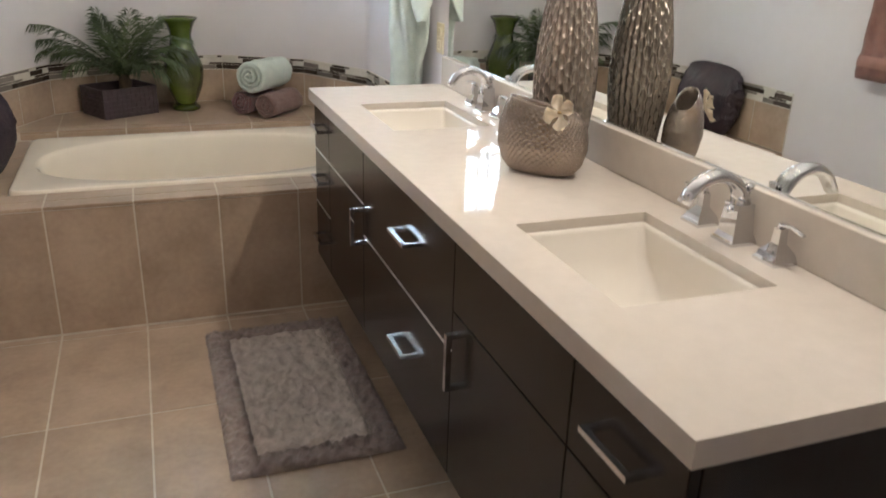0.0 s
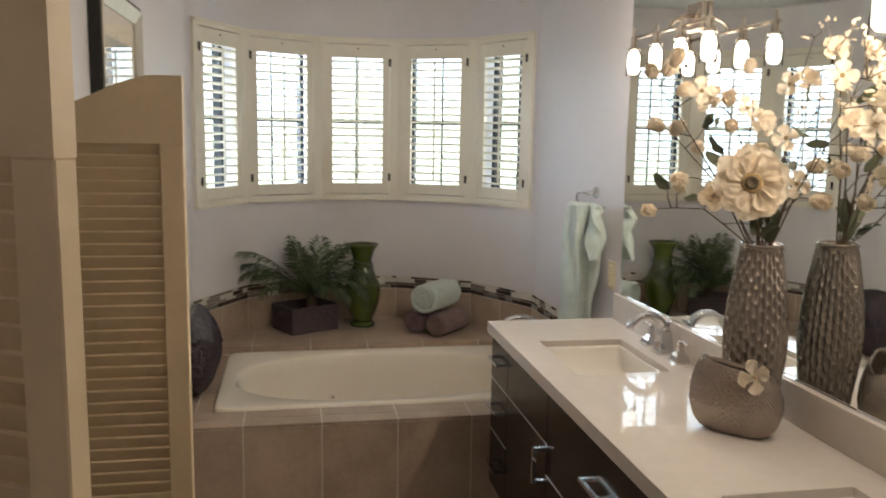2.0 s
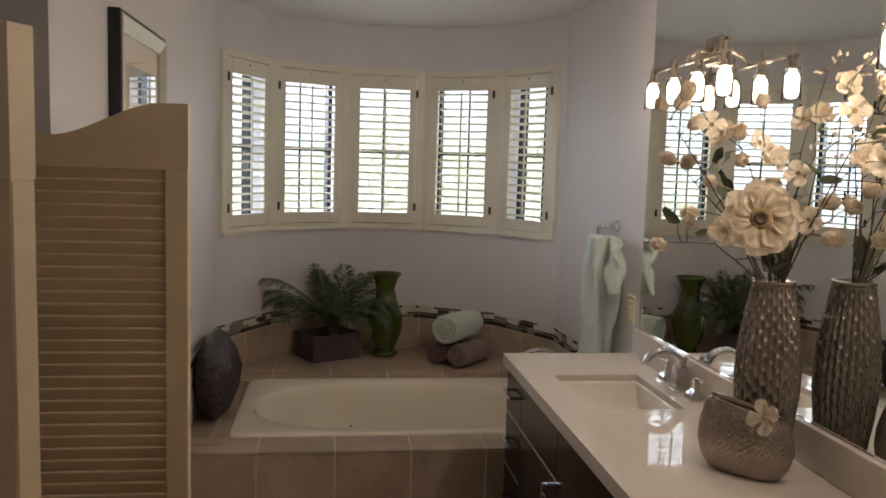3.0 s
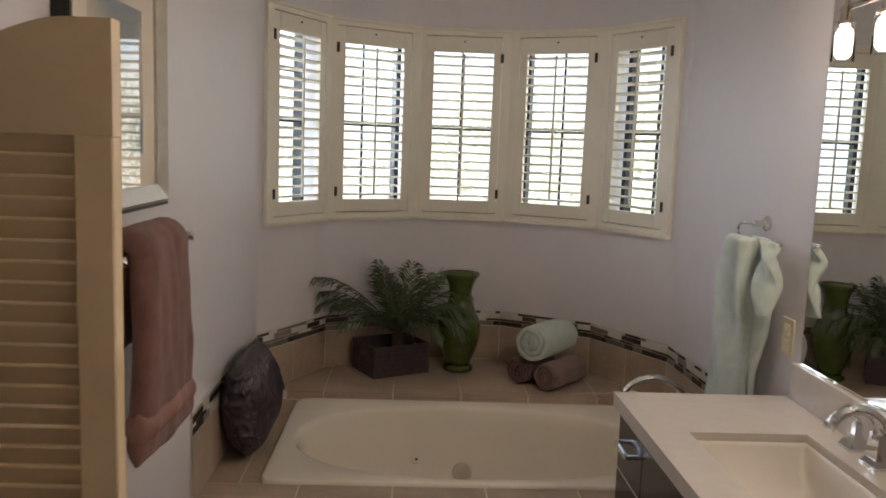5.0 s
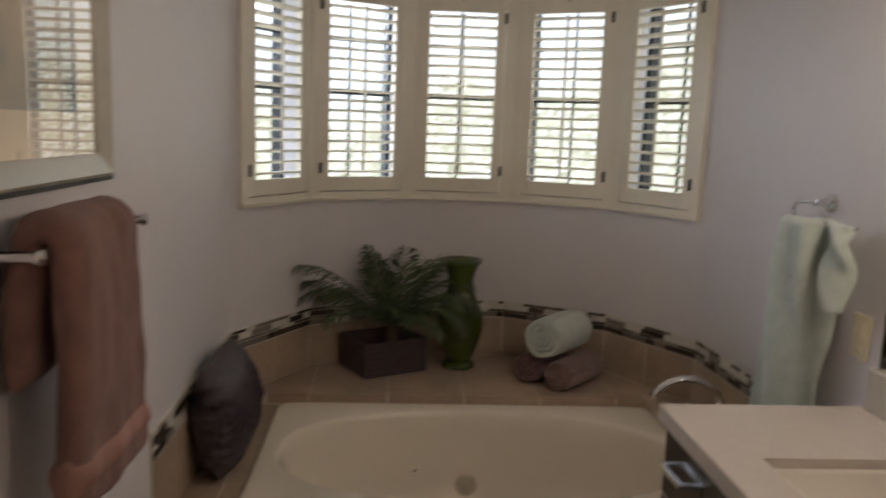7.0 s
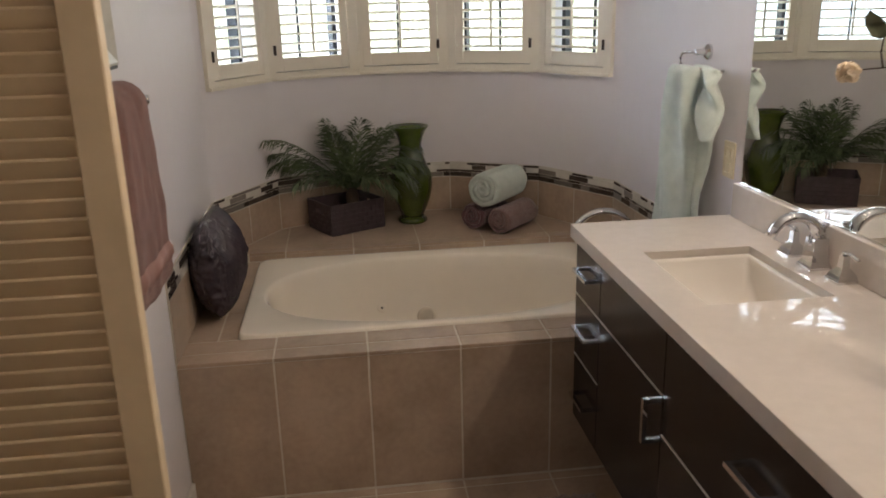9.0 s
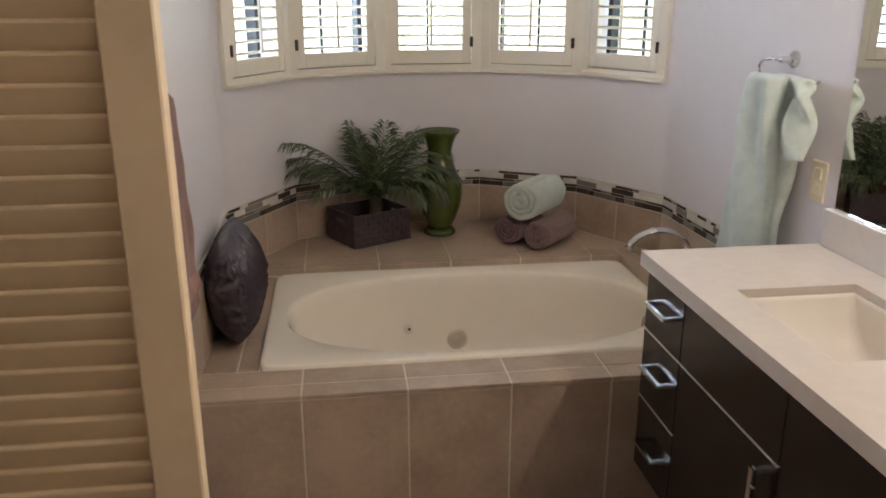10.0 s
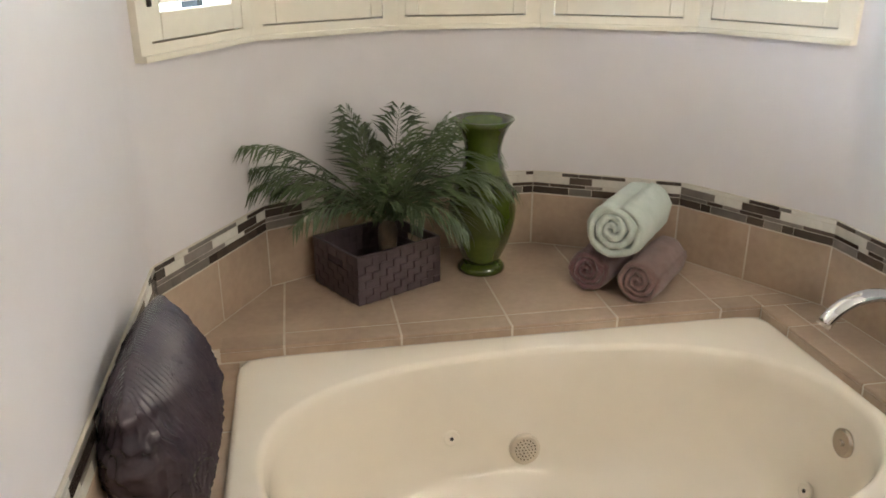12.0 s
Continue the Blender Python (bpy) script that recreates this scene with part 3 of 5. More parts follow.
def pull(parent, y0, y1, x, z, upright=False):
    """A square U-shaped pull standing off a front at x."""
    bm = bmesh.new()
    w, dpt = 0.0055, 0.032
    if upright:
        z0, z1 = z
        y = (y0 + y1) / 2
        box((x - dpt, y - 0.007, z0), (x - dpt + 2 * w, y + 0.007, z1), bm=bm)
        box((x - dpt + 2 * w, y - 0.007, z0), (x, y + 0.007, z0 + 2 * w), bm=bm)
        box((x - dpt + 2 * w, y - 0.007, z1 - 2 * w), (x, y + 0.007, z1), bm=bm)
    else:
        box((x - dpt, y0, z - 0.005), (x - dpt + 2 * w, y1, z + 0.005), bm=bm)
        box((x - dpt + 2 * w, y0, z - 0.005), (x, y0 + 2 * w, z + 0.005), bm=bm)
        box((x - dpt + 2 * w, y1 - 2 * w, z - 0.005), (x, y1, z + 0.005), bm=bm)
    part("handle", bm, CHROME, parent, "square chrome pull")


FX0, FX1, VZ0, VZ1 = 0.553, 0.572, 0.255, 0.868


def build_unit(form, y0, y1, lines, pulls, label):
    u = thing("vanity_cabinet", label, "cabinet", pose(0, 0, 0), group="vanity cabinets")
    part("body", box((FX1 + 0.001, y0 + 0.0005, VZ0 + 0.004), (XR - 0.004, y1 - 0.0005, 0.70 if form == "sink" else VZ1), 0.001, 1), ESPRESSO, u)
    if form == "sink":
        part("end_panel", box((FX1 + 0.001, y0 + 0.0005, 0.70), (XR - 0.004, y0 + 0.016, VZ1)), ESPRESSO, u)
        part("end_panel", box((FX1 + 0.001, y1 - 0.016, 0.70), (XR - 0.004, y1 - 0.0005, VZ1)), ESPRESSO, u)
    g = 0.0018
    for (z0, z1, nm), pl in zip(lines, pulls):
        d = part(nm, box((FX0, y0 + g, z0 + g), (FX1, y1 - g, z1 - g), 0.0018, 2), ESPRESSO, u, "dark espresso front")
        # added bright strip stands in for light caught on this front's top edge
        if z1 < 0.86 and y0 > 1.6:
            part("front_edge_glint", box((FX0 - 0.0016, y0 + 2 * g, z1 - g - 0.0006), (FX0 + 0.006, y1 - 2 * g, z1 - g + 0.0024)), EDGE_GLINT, d, "thin bright strip for light caught on the front's top edge")
        if pl:
            pull(d, *pl)


build_counter()
for s in SINKS:
    build_sink(*s)
for s in SINKS:
    build_faucet((s[0] + s[1]) / 2)
DRAWERS3 = [(0.692, 0.866, "drawer"), (0.482, 0.692, "drawer"), (VZ0, 0.482, "drawer")]
build_unit("drawers", 2.90, 3.145, DRAWERS3, [(2.955, 3.085, FX0, 0.79), (2.955, 3.085, FX0, 0.598), (2.955, 3.085, FX0, 0.365)],
           "dark espresso three-drawer vanity unit with chrome pulls")
build_unit("sink", 2.42, 2.90, [(0.692, 0.866, "panel"), (VZ0, 0.692, "door")], [None, (2.455, 2.475, FX0, (0.545, 0.665), True)],
           "dark espresso sink unit with one door, by the tub")
build_unit("drawers", 1.648, 2.42, [(0.592, 0.866, "drawer"), (VZ0, 0.592, "drawer")], [(1.925, 2.055, FX0, 0.742), (1.925, 2.055, FX0, 0.43)],
           "dark espresso wide two-drawer vanity unit")
build_unit("sink", 1.125, 1.648, [(0.692, 0.866, "panel"), (VZ0, 0.692, "door")], [None, (1.595, 1.615, FX0, (0.52, 0.66), True)],
           "dark espresso sink unit with one door, by the entry")
build_unit("drawers", 0.83, 1.125, DRAWERS3, [(0.915, 1.045, FX0, 0.785), (0.915, 1.045, FX0, 0.585), (0.915, 1.045, FX0, 0.365)],
           "dark espresso three-drawer vanity unit at the end")

# mirror
mir = thing("wall_mirror", "large frameless wall mirror above the backsplash", "mirror", pose(0, 0, 0))
part("mirror_glass", box((XR - 0.007, 0.80, CT_Z + 0.112), (XR - 0.0015, 3.132, 2.40)), MIRROR, mir)
part("edge_channel", box((XR - 0.011, 0.80, CT_Z + 0.1085), (XR - 0.0015, 3.132, CT_Z + 0.1118)), CHROME, mir, "thin chrome channel")


def build_light(y):
    f = thing("vanity_light", "nickel bar light with four lit glass shades over the mirror", "wall lamp", pose(XR - 0.008, y, 1.998), group="mirror lights")
    part("backplate", box((-0.02, -0.052, -0.002), (0, 0.052, 0.088), 0.006, 2), NICKEL, f, "square nickel wall plate")
    part("arm", tube([(-0.015, 0, 0.046), (-0.055, 0, 0.043), (-0.088, 0, 0.026), (-0.101, 0, 0.010), (-0.104, 0, 0.0)], 0.0075, 8), NICKEL, f, smooth=True)
    part("bar", tube([(-0.104, -0.285, 0), (-0.104, 0.285, 0)], 0.0062, 10), NICKEL, f, smooth=True)
    for k in range(4):
        yy = -0.266 + 0.177 * k
        part("holder", lathe([(0.0, -0.040), (0.022, -0.040), (0.022, -0.033), (0.013, -0.030), (0.012, 0.004), (0.006, 0.010), (0.004, 0.034), (0.0, 0.036)], 16, at=(-0.104, yy, 0)), NICKEL, f, smooth=True)
        bm = lathe([(0.021, -0.041), (0.0255, -0.047), (0.027, -0.130), (0.0255, -0.130), (0.024, -0.049), (0.0205, -0.043)], 24, at=(-0.104, yy, 0))
        sh = part("shade", bm, SHADE, f, "clear ribbed glass shade", smooth=True)
        sh.visible_shadow = False
        bl = part("bulb", lathe([(0.0, -0.122), (0.012, -0.120), (0.019, -0.112), (0.0205, -0.10), (0.0205, -0.065), (0.017, -0.052), (0.010, -0.046), (0.010, -0.041)], 16, at=(-0.104, yy, 0)), BULB, f, "warm lit bulb", smooth=True)
        bl.visible_shadow = False
        ld = bpy.data.lights.new("bulb_light", "POINT")
        ld.energy, ld.color, ld.shadow_soft_size = BULB_WATTS, (1.0, 0.87, 0.71), 0.016
        lo = new("bulb_light", ld)
        lo.location = (XR - 0.112, y + yy, 1.998 - 0.085)


build_light(2.60)
build_light(1.36)

# ---- tub and its tiled deck ----
TX0, TX1, TY0, TY1 = -0.556, 0.872, 3.372, 4.236
DECK, RAISED = 0.512, 0.553


def build_tub():
    t = thing("bathtub", "cream oval jetted drop-in bathtub set in a tiled deck", "bathtub", pose(0.175, 3.785, DECK))
    bm = bmesh.new()
    n = 120
    hx, hy = (TX1 - TX0) / 2 + 0.003, (TY1 - TY0) / 2 + 0.003

    def outer(a, inset):
        c, s = math.cos(a), math.sin(a)
        p = 26
        k = (abs(c) ** p + abs(s) ** p) ** (-1 / p)
        return (hx - inset) * c * k + (TX0 + TX1) / 2 - 0.175, (hy - inset) * s * k + (TY0 + TY1) / 2 - 3.785

    def oval(a, rx, ry, p=2.35):
        c, s = math.cos(a), math.sin(a)
        return rx * math.copysign(abs(c) ** (2 / p), c), ry * math.copysign(abs(s) ** (2 / p), s)
    rows = []
    for inset, z in ((0, -0.03), (0, 0.006), (0.006, 0.012), (0.015, 0.012)):
        rows.append([(*outer(2 * math.pi * i / n, inset), z) for i in range(n)])
    for rx, ry, z, p in ((0.678, 0.378, 0.012, 2.35), (0.671, 0.371, 0.009, 2.35), (0.661, 0.362, -0.006, 2.35), (0.654, 0.356, -0.05, 2.4), (0.642, 0.347, -0.14, 2.5),
                         (0.618, 0.334, -0.24, 2.6), (0.57, 0.308, -0.32, 2.7), (0.47, 0.25, -0.365, 2.7), (0.36, 0.18, -0.378, 2.6), (0.0, 0.0, -0.380, 2)):
        rows.append([(*oval(2 * math.pi * i / n, rx, ry, p), z) for i in range(n)])
    vs = [[bm.verts.new(p) for p in r] for r in rows[:-1]]
    for p, q in zip(vs, vs[1:]):
        for i in range(n):
            bm.faces.new((p[i], p[(i + 1) % n], q[(i + 1) % n], q[i]))
    bm.faces.new(vs[-1])
    part("shell", bm, TUB, t, smooth=True)

    def disc(name, world, normal, prof, material, label, nn=28):
        q = Vector(normal).to_track_quat("Z", "Y").to_matrix().to_4x4()
        bm = lathe(prof, nn)
        bm.transform(Matrix.Translation(Vector(world) - Vector((0.175, 3.785, DECK))) @ q)
        return part(name, bm, material, t, label, smooth=False)
    for x, y, z, nr in ((-0.036, 4.116, 0.305, (0, -1, 0.2)), (-0.36, 3.565, 0.30, (0.3, 1, 0.25)), (0.60, 3.56, 0.30, (-0.3, 1, 0.25)), (0.780, 3.805, 0.262, (-1, 0, 0.3))):
        disc("jet", (x, y, z), nr, [(0.022, -0.002), (0.022, 0.004), (0.018, 0.006), (0.0, 0.006)], TUB, "cream jet nozzle")
        disc("jet_hole", (x, y - 0.0005, z), nr, [(0.0052, 0.0), (0.0052, 0.0075), (0.0, 0.0075)], BLACK_PLASTIC, "dark jet opening", 14)
    sg = disc("suction_grille", (0.161, 4.110, 0.252), (0, -1, 0.2), [(0.042, -0.003), (0.042, 0.004), (0.036, 0.009), (0.0, 0.011)], GRILLE, "round perforated suction grille")
    bm = bmesh.new()
    q = Vector((0, -1, 0.2)).to_track_quat("Z", "Y").to_matrix().to_4x4()
    for rr, cnt in ((0.0, 1), (0.009, 6), (0.018, 12), (0.027, 18)):
        for i in range(cnt):
            a = 2 * math.pi * i / cnt
            lathe([(0.0019, 0.006), (0.0019, 0.0122), (0.0, 0.0122)], 6, bm, (rr * math.cos(a), rr * math.sin(a), 0))
    bm.transform(Matrix.Translation(Vector((0.161, 4.110, 0.252)) - Vector((0.175, 3.785, DECK))) @ q)
    part("perforations", bm, BARK, sg, "small dark holes")
    disc("overflow_plate", (0.824, 3.765, 0.422), (-1, 0, 0.12), [(0.034, -0.004), (0.034, 0.006), (0.028, 0.010), (0.008, 0.010), (0.007, 0.014), (0.0, 0.014)], NICKEL, "round nickel overflow plate")


build_tub()

# core blocks under the tiles
bm = bmesh.new()
box((XL + 0.002, Y_TUB + 0.0004, 0), (XR - 0.002, TY0 - 0.001, DECK - 0.0016), bm=bm)
box((XL + 0.002, TY0 - 0.001, 0), (TX0 - 0.001, TY1 + 0.004, DECK - 0.0016), bm=bm)
box((TX1 + 0.0006, TY0 - 0.001, 0), (XR - 0.03, TY1 + 0.008, RAISED - 0.0016), bm=bm)
BAYPOLY = [(XL, 4.0), (XR, 4.0)] + [BAY[5], BAY[4], BAY[3], BAY[2], BAY[1], BAY[0]]
prism(clip_poly([(XL, TY1 - 0.0004), (XR, TY1 - 0.0004), (XR, 5), (XL, 5)], BAYPOLY), 0, RAISED - 0.0016, bm)
whole("tub_surround", bm, GROUT, "pale grouted base of the tiled tub deck", "tub deck", "structure")

# tub spout, standing on the tiled ledge
sp = thing("tub_spout", "tall arched chrome tub filler on the tiled ledge", "faucet", pose(0.985, 3.80, RAISED))
part("base", flared_base(0.028, 0.018, 0.05), CHROME, sp)
pts = [(0, 0, 0.04), (0, 0, 0.10)] + [(-0.125 + 0.125 * math.cos(radians(a)), 0.008 - 0.008 * math.cos(radians(a)), 0.10 + 0.122 * math.sin(radians(a))) for a in range(0, 155, 7)]
part("spout", tube(pts, [0.021] * 2 + [0.021 - 0.003 * i / 22 for i in range(len(pts) - 2)], 12, flat=(1.2, 0.7)), CHROME, sp, smooth=True)

# ---- things on the deck ----


def build_basket():
    b = thing("basket", "dark plum woven strap basket with cut-out handles", "basket", pose(-0.239, 4.428, RAISED, 0, 0, 28.8))
    L, D, Hh, t = 0.29, 0.235, 0.145, 0.006
    part("bottom", box((0.002, 0.002, 0), (L - 0.002, D - 0.002, 0.006)), WOVEN, b)

    def panel(p, u, ln, hole):
        """A side woven of upright and flat straps."""
        bm = bmesh.new()
        nu, nv = int(ln / 0.024), 6
        nrm = Vector((u[1], -u[0], 0))
        P, U = Vector(p), Vector((u[0], u[1], 0))
        for i in range(nu):
            for j in range(nv):
                if hole and j == 4 and abs(i - (nu - 1) / 2) < 1.6:
                    continue
                o = 0.0018 if (i + j) % 2 else 0.0
                a, c = ln * i / nu + 0.0006, ln * (i + 1) / nu - 0.0006
                z0, z1 = (Hh - 0.008) * j / nv + 0.0006, (Hh - 0.008) * (j + 1) / nv - 0.0006
                q = [P + U * a + nrm * o, P + U * c + nrm * o, P + U * c - nrm * t, P + U * a - nrm * t]
                hexa(bm, [(v.x, v.y, z0) for v in q] + [(v.x, v.y, z1) for v in q])
        q = [P + nrm * 0.002, P + U * ln + nrm * 0.002, P + U * ln - nrm * (t + 0.001), P - nrm * (t + 0.001)]
        hexa(bm, [(v.x, v.y, Hh - 0.008) for v in q] + [(v.x, v.y, Hh) for v in q])
        q = [P + U * 0.001 - nrm * 0.002, P + U * (ln - 0.001) - nrm * 0.002, P + U * (ln - 0.001) - nrm * (t - 0.001), P + U * 0.001 - nrm * (t - 0.001)]
        if not hole:
            hexa(bm, [(v.x, v.y, 0.001) for v in q] + [(v.x, v.y, Hh - 0.008) for v in q])
        part("side", bm, WOVEN, b)
    panel((0, 0, 0), (1, 0), L, False)
    panel((L, 0, 0), (0, 1), D, True)
    panel((L, D, 0), (-1, 0), L, False)
    panel((0, D, 0), (0, -1), D, True)


def frond(length, rise, droop, n=22, wide=0.10):
    """An arching palm frond along +x from the origin."""
    bm = bmesh.new()
    pts = []
    for i in range(n + 1):
        s = i / n
        pts.append(Vector((length * (s - 0.10 * s * s), 0, rise * s - droop * s * s)))
    tube(pts, [0.0030 * (1 - 0.75 * i / n) for i in range(n + 1)], 5, bm)
    for i in range(3, n + 1):
        s = i / n
        d = (pts[min(i + 1, n)] - pts[i - 1]).normalized()
        ll = wide * (0.55 + 0.9 * math.sin(math.pi * min(1, s * 0.92 + 0.08))) * random.uniform(0.85, 1.25)
        for sd in (-1, 1):
            out = (d * random.uniform(0.8, 1.35) + Vector((0, sd, 0)) * random.uniform(0.6, 0.95) + Vector((0, 0, random.uniform(-0.45, 0.08) - 0.3 * s))).normalized()
            w = d.cross(out).normalized().cross(out) * 0.0036
            base = pts[i] + d * random.uniform(-0.004, 0.004)
            mid = base + out * ll * 0.5 + Vector((0, 0, 0.004))
            tip = base + out * ll + Vector((0, 0, -0.018 - 0.012 * random.random()))
            keel = Vector((0, 0, -0.0018))
            a, b_, c, e, f = (bm.verts.new(v) for v in (base, mid + w, mid - w, tip, mid + keel))
            for tri_ in ((a, b_, f), (a, f, c), (f, b_, e), (f, e, c)):
                bm.faces.new(tri_)
    return bm


def build_palm():
    p = thing("palm_plant", "green artificial palm with arching feathery fronds, in the basket", "plant", pose(-0.135, 4.605, RAISED + 0.006))
    part("trunk", lathe([(0.034, 0), (0.030, 0.04), (0.027, 0.10), (0.030, 0.15), (0.020, 0.19), (0.0, 0.20)], 14, wobble=lambda a, z: 0.003 * math.sin(5 * a + 60 * z)), BARK, p, "stubby brown trunk", smooth=True)
    # azimuth, reach, rise, droop, leaflet length
    left = [(-160, .44, .56, .30, .070), (-170, .40, .44, .25, .072), (-178, .34, .34, .22, .070), (-150, .34, .32, .26, .062), (-174, .42, .46, .34, .068)]
    upright = [(150, .13, .36, .04, .080), (-130, .13, .35, .05, .080), (60, .12, .36, .05, .080), (-60, .14, .35, .07, .085), (-12, .22, .40, .12, .085), (18, .22, .38, .10, .080), (-95, .12, .30, .06, .075), (120, .18, .34, .06, .080), (-30, .17, .38, .09, .080)]
    right = [(-10, .40, .48, .38, .085), (-24, .36, .38, .33, .085), (6, .36, .50, .31, .080), (-36, .28, .30, .28, .075), (-16, .32, .42, .30, .080)]
    front = [(-95, .15, .26, .15, .065), (-62, .20, .28, .21, .070)]
    for az, ln, rise, droop, wide in left + upright + right + front:
        bm = frond(ln, rise * 1.06, droop, 38, wide * 1.12)
        bm.transform(pose(0, 0, 0.16, 0, 0, az))
        part("frond", bm, LEAF, p)


build_basket()
build_palm()

gv = [(0.068, 0), (0.074, 0.006), (0.072, 0.018), (0.056, 0.032), (0.060, 0.046), (0.076, 0.08), (0.092, 0.125), (0.101, 0.17), (0.103, 0.20), (0.095, 0.245), (0.077, 0.292), (0.060, 0.335), (0.053, 0.365),
      (0.055, 0.392), (0.064, 0.425), (0.078, 0.454), (0.092, 0.472), (0.089, 0.475), (0.074, 0.453), (0.059, 0.422), (0.049, 0.38), (0.035, 0.34), (0.0, 0.33)]
gvase = thing("green_vase", "tall glossy green baluster vase on the tub deck", "vase", pose(0.158, 4.640, RAISED))
part("foot", lathe(gv[:4] + [(0.0, 0.0305)], 64), GREEN_GLAZE, gvase, smooth=True)
part("body", lathe([(0.0, 0.029)] + gv[3:], 64), GREEN_GLAZE, gvase, smooth=True)


def towel_roll(name, material, label, front, r, length, az, turns=3.4, phase=0.0):
    bm = bmesh.new()
    n = int(turns * 22)
    th = r / (turns + 0.45)
    inn, out = [], []
    for i in range(n + 1):
        s = i / n
        a = phase + 2 * math.pi * turns * s
        ro = 0.10 * r + 0.90 * r * s + 0.045 * r * noise.noise((2.2 * math.cos(a), 2.2 * math.sin(a), 3 * s + phase)) * (1 - 0.5 * s) + 0.0016 * math.sin(7 * a)
        ro -= 0.80 * 0.90 * r / turns * max(0.0, (s - 0.92) / 0.08) ** 2
        thin = 0.80 + 0.26 * noise.noise((2.5 * math.cos(a) + 4, 2.5 * math.sin(a), 5 * s + phase))
        ri = max(0.003, ro - th * (thin if s < 0.92 else thin - 0.56 * (s - 0.92) / 0.08))
        out.append((ro * math.cos(a), ro * math.sin(a)))
        inn.append((ri * math.cos(a), ri * math.sin(a)))
    m = 14
    grid = []
    for j in range(m + 1):
        y = length * j / m
        sh = 1 - 0.05 * math.exp(-y / 0.006) - 0.05 * math.exp(-(length - y) / 0.006)
        row = []
        for loop in (out, inn):
            row.append([bm.verts.new((x * sh + 0.0042 * noise.noise((x * 40, z * 40, y * 25)), y + 0.012 * noise.noise((x * 26, z * 26, 7.0)), z * sh + 0.0042 * noise.noise((z * 40, x * 40, y * 25 + 9)))) for x, z in loop])
        grid.append(row)
    for j in range(m):
        for k in range(2):
            for i in range(n):
                bm.faces.new((grid[j][k][i], grid[j][k][i + 1], grid[j + 1][k][i + 1], grid[j + 1][k][i]))
        for i in (0, n):
            bm.faces.new((grid[j][0][i], grid[j][1][i], grid[j + 1][1][i], grid[j + 1][0][i]))
    for j in (0, m):
        for i in range(n):
            bm.faces.new((grid[j][0][i], grid[j][0][i + 1], grid[j][1][i + 1], grid[j][1][i]))
    return whole(name, bm, material, label, "towel", m=pose(*front, 0, 0, az), smooth=True, group="rolled towels")


AZ = -43
towel_roll("rolled_towel", PLUM, "dark mauve rolled bath towel on the tub deck", (0.416, 4.409, RAISED + 0.070), 0.070, 0.24, AZ, phase=-1.9)
towel_roll("rolled_towel", MAUVE_ROLL, "mauve rolled bath towel on the tub deck", (0.526, 4.303, RAISED + 0.070), 0.070, 0.27, AZ, phase=-2.2)
towel_roll("rolled_towel", MINT, "pale mint rolled bath towel lying on two mauve rolls", (0.460, 4.350, RAISED + 0.070 + 0.140), 0.097, 0.28, AZ + 2, phase=-1.2)


def build_pillow():
    bm = bmesh.new()
    nu, nv = 260, 56
    W, HH, T = 0.225, 0.183, 0.084
    sides = []
    for sgn in (1, -1):
        g = []
        for i in range(nu + 1):
            row = []
            for j in range(nv + 1):
                u, v = -1 + 2 * i / nu, -1 + 2 * j / nv
                e = max(0.0, (1 - abs(u) ** 4.0)) ** 0.5 * max(0.0, (1 - abs(v) ** 1.75)) ** 0.8
                pin = 1 - 0.13 * abs(u) ** 3
                pin2 = 1 - 0.12 * abs(v) ** 3
                ph = 128 * u + 9 * noise.noise((u * 1.4, v * 1.1, 3.0)) + 2.2 * noise.noise((u * 5, v * 3, 8.0))
                deep = 0.55 + 0.9 * abs(noise.noise((u * 4, v * 1.7, 5.0))) + 0.5 * abs(v) ** 3
                low = max(0.0, -v)
                crease = (1 - abs(noise.noise((u * 4.5, v * 5 + 2 * u, 9.0))) * 2.2) * (0.004 + 0.013 * low)
                fold = (crease + 0.017 * deep * (1 - abs(math.sin(ph / 2))) ** 1.3 + 0.012 * noise.noise((u * 3.2, v * 2.2, 1.0)) + 0.003 * noise.noise((u * 12, v * 7, 4.0))) * min(e, 0.15 + 0.85 * e, 1.0)
                bunch = abs(u) ** 5 * (0.016 * noise.noise((v * 7, sgn * e * 5, 6.0)) + 0.008 * noise.noise((v * 19, sgn * e * 11, 2.0)))
                row.append(Vector((sgn * (T * e + fold), u * W * pin2 + bunch, HH * (1 + v * pin))))
            g.append(row)
        sides.append(g)
    front = [[bm.verts.new(p) for p in r] for r in sides[0]]
    back = [[front[i][j] if i in (0, nu) or j in (0, nv) else bm.verts.new(sides[1][i][j]) for j in range(nv + 1)] for i in range(nu + 1)]
    for g in (front, back):
        for i in range(nu):
            for j in range(nv):
                bm.faces.new((g[i][j], g[i + 1][j], g[i + 1][j + 1], g[i][j + 1]))
    whole("throw_pillow", bm, SATIN, "charcoal plum pleated satin pillow leaning on the wall", "pillow", m=pose(-0.628, 3.715, DECK + 0.002, 0, -6, 0), smooth=True)


build_pillow()

# ---- vanity things ----


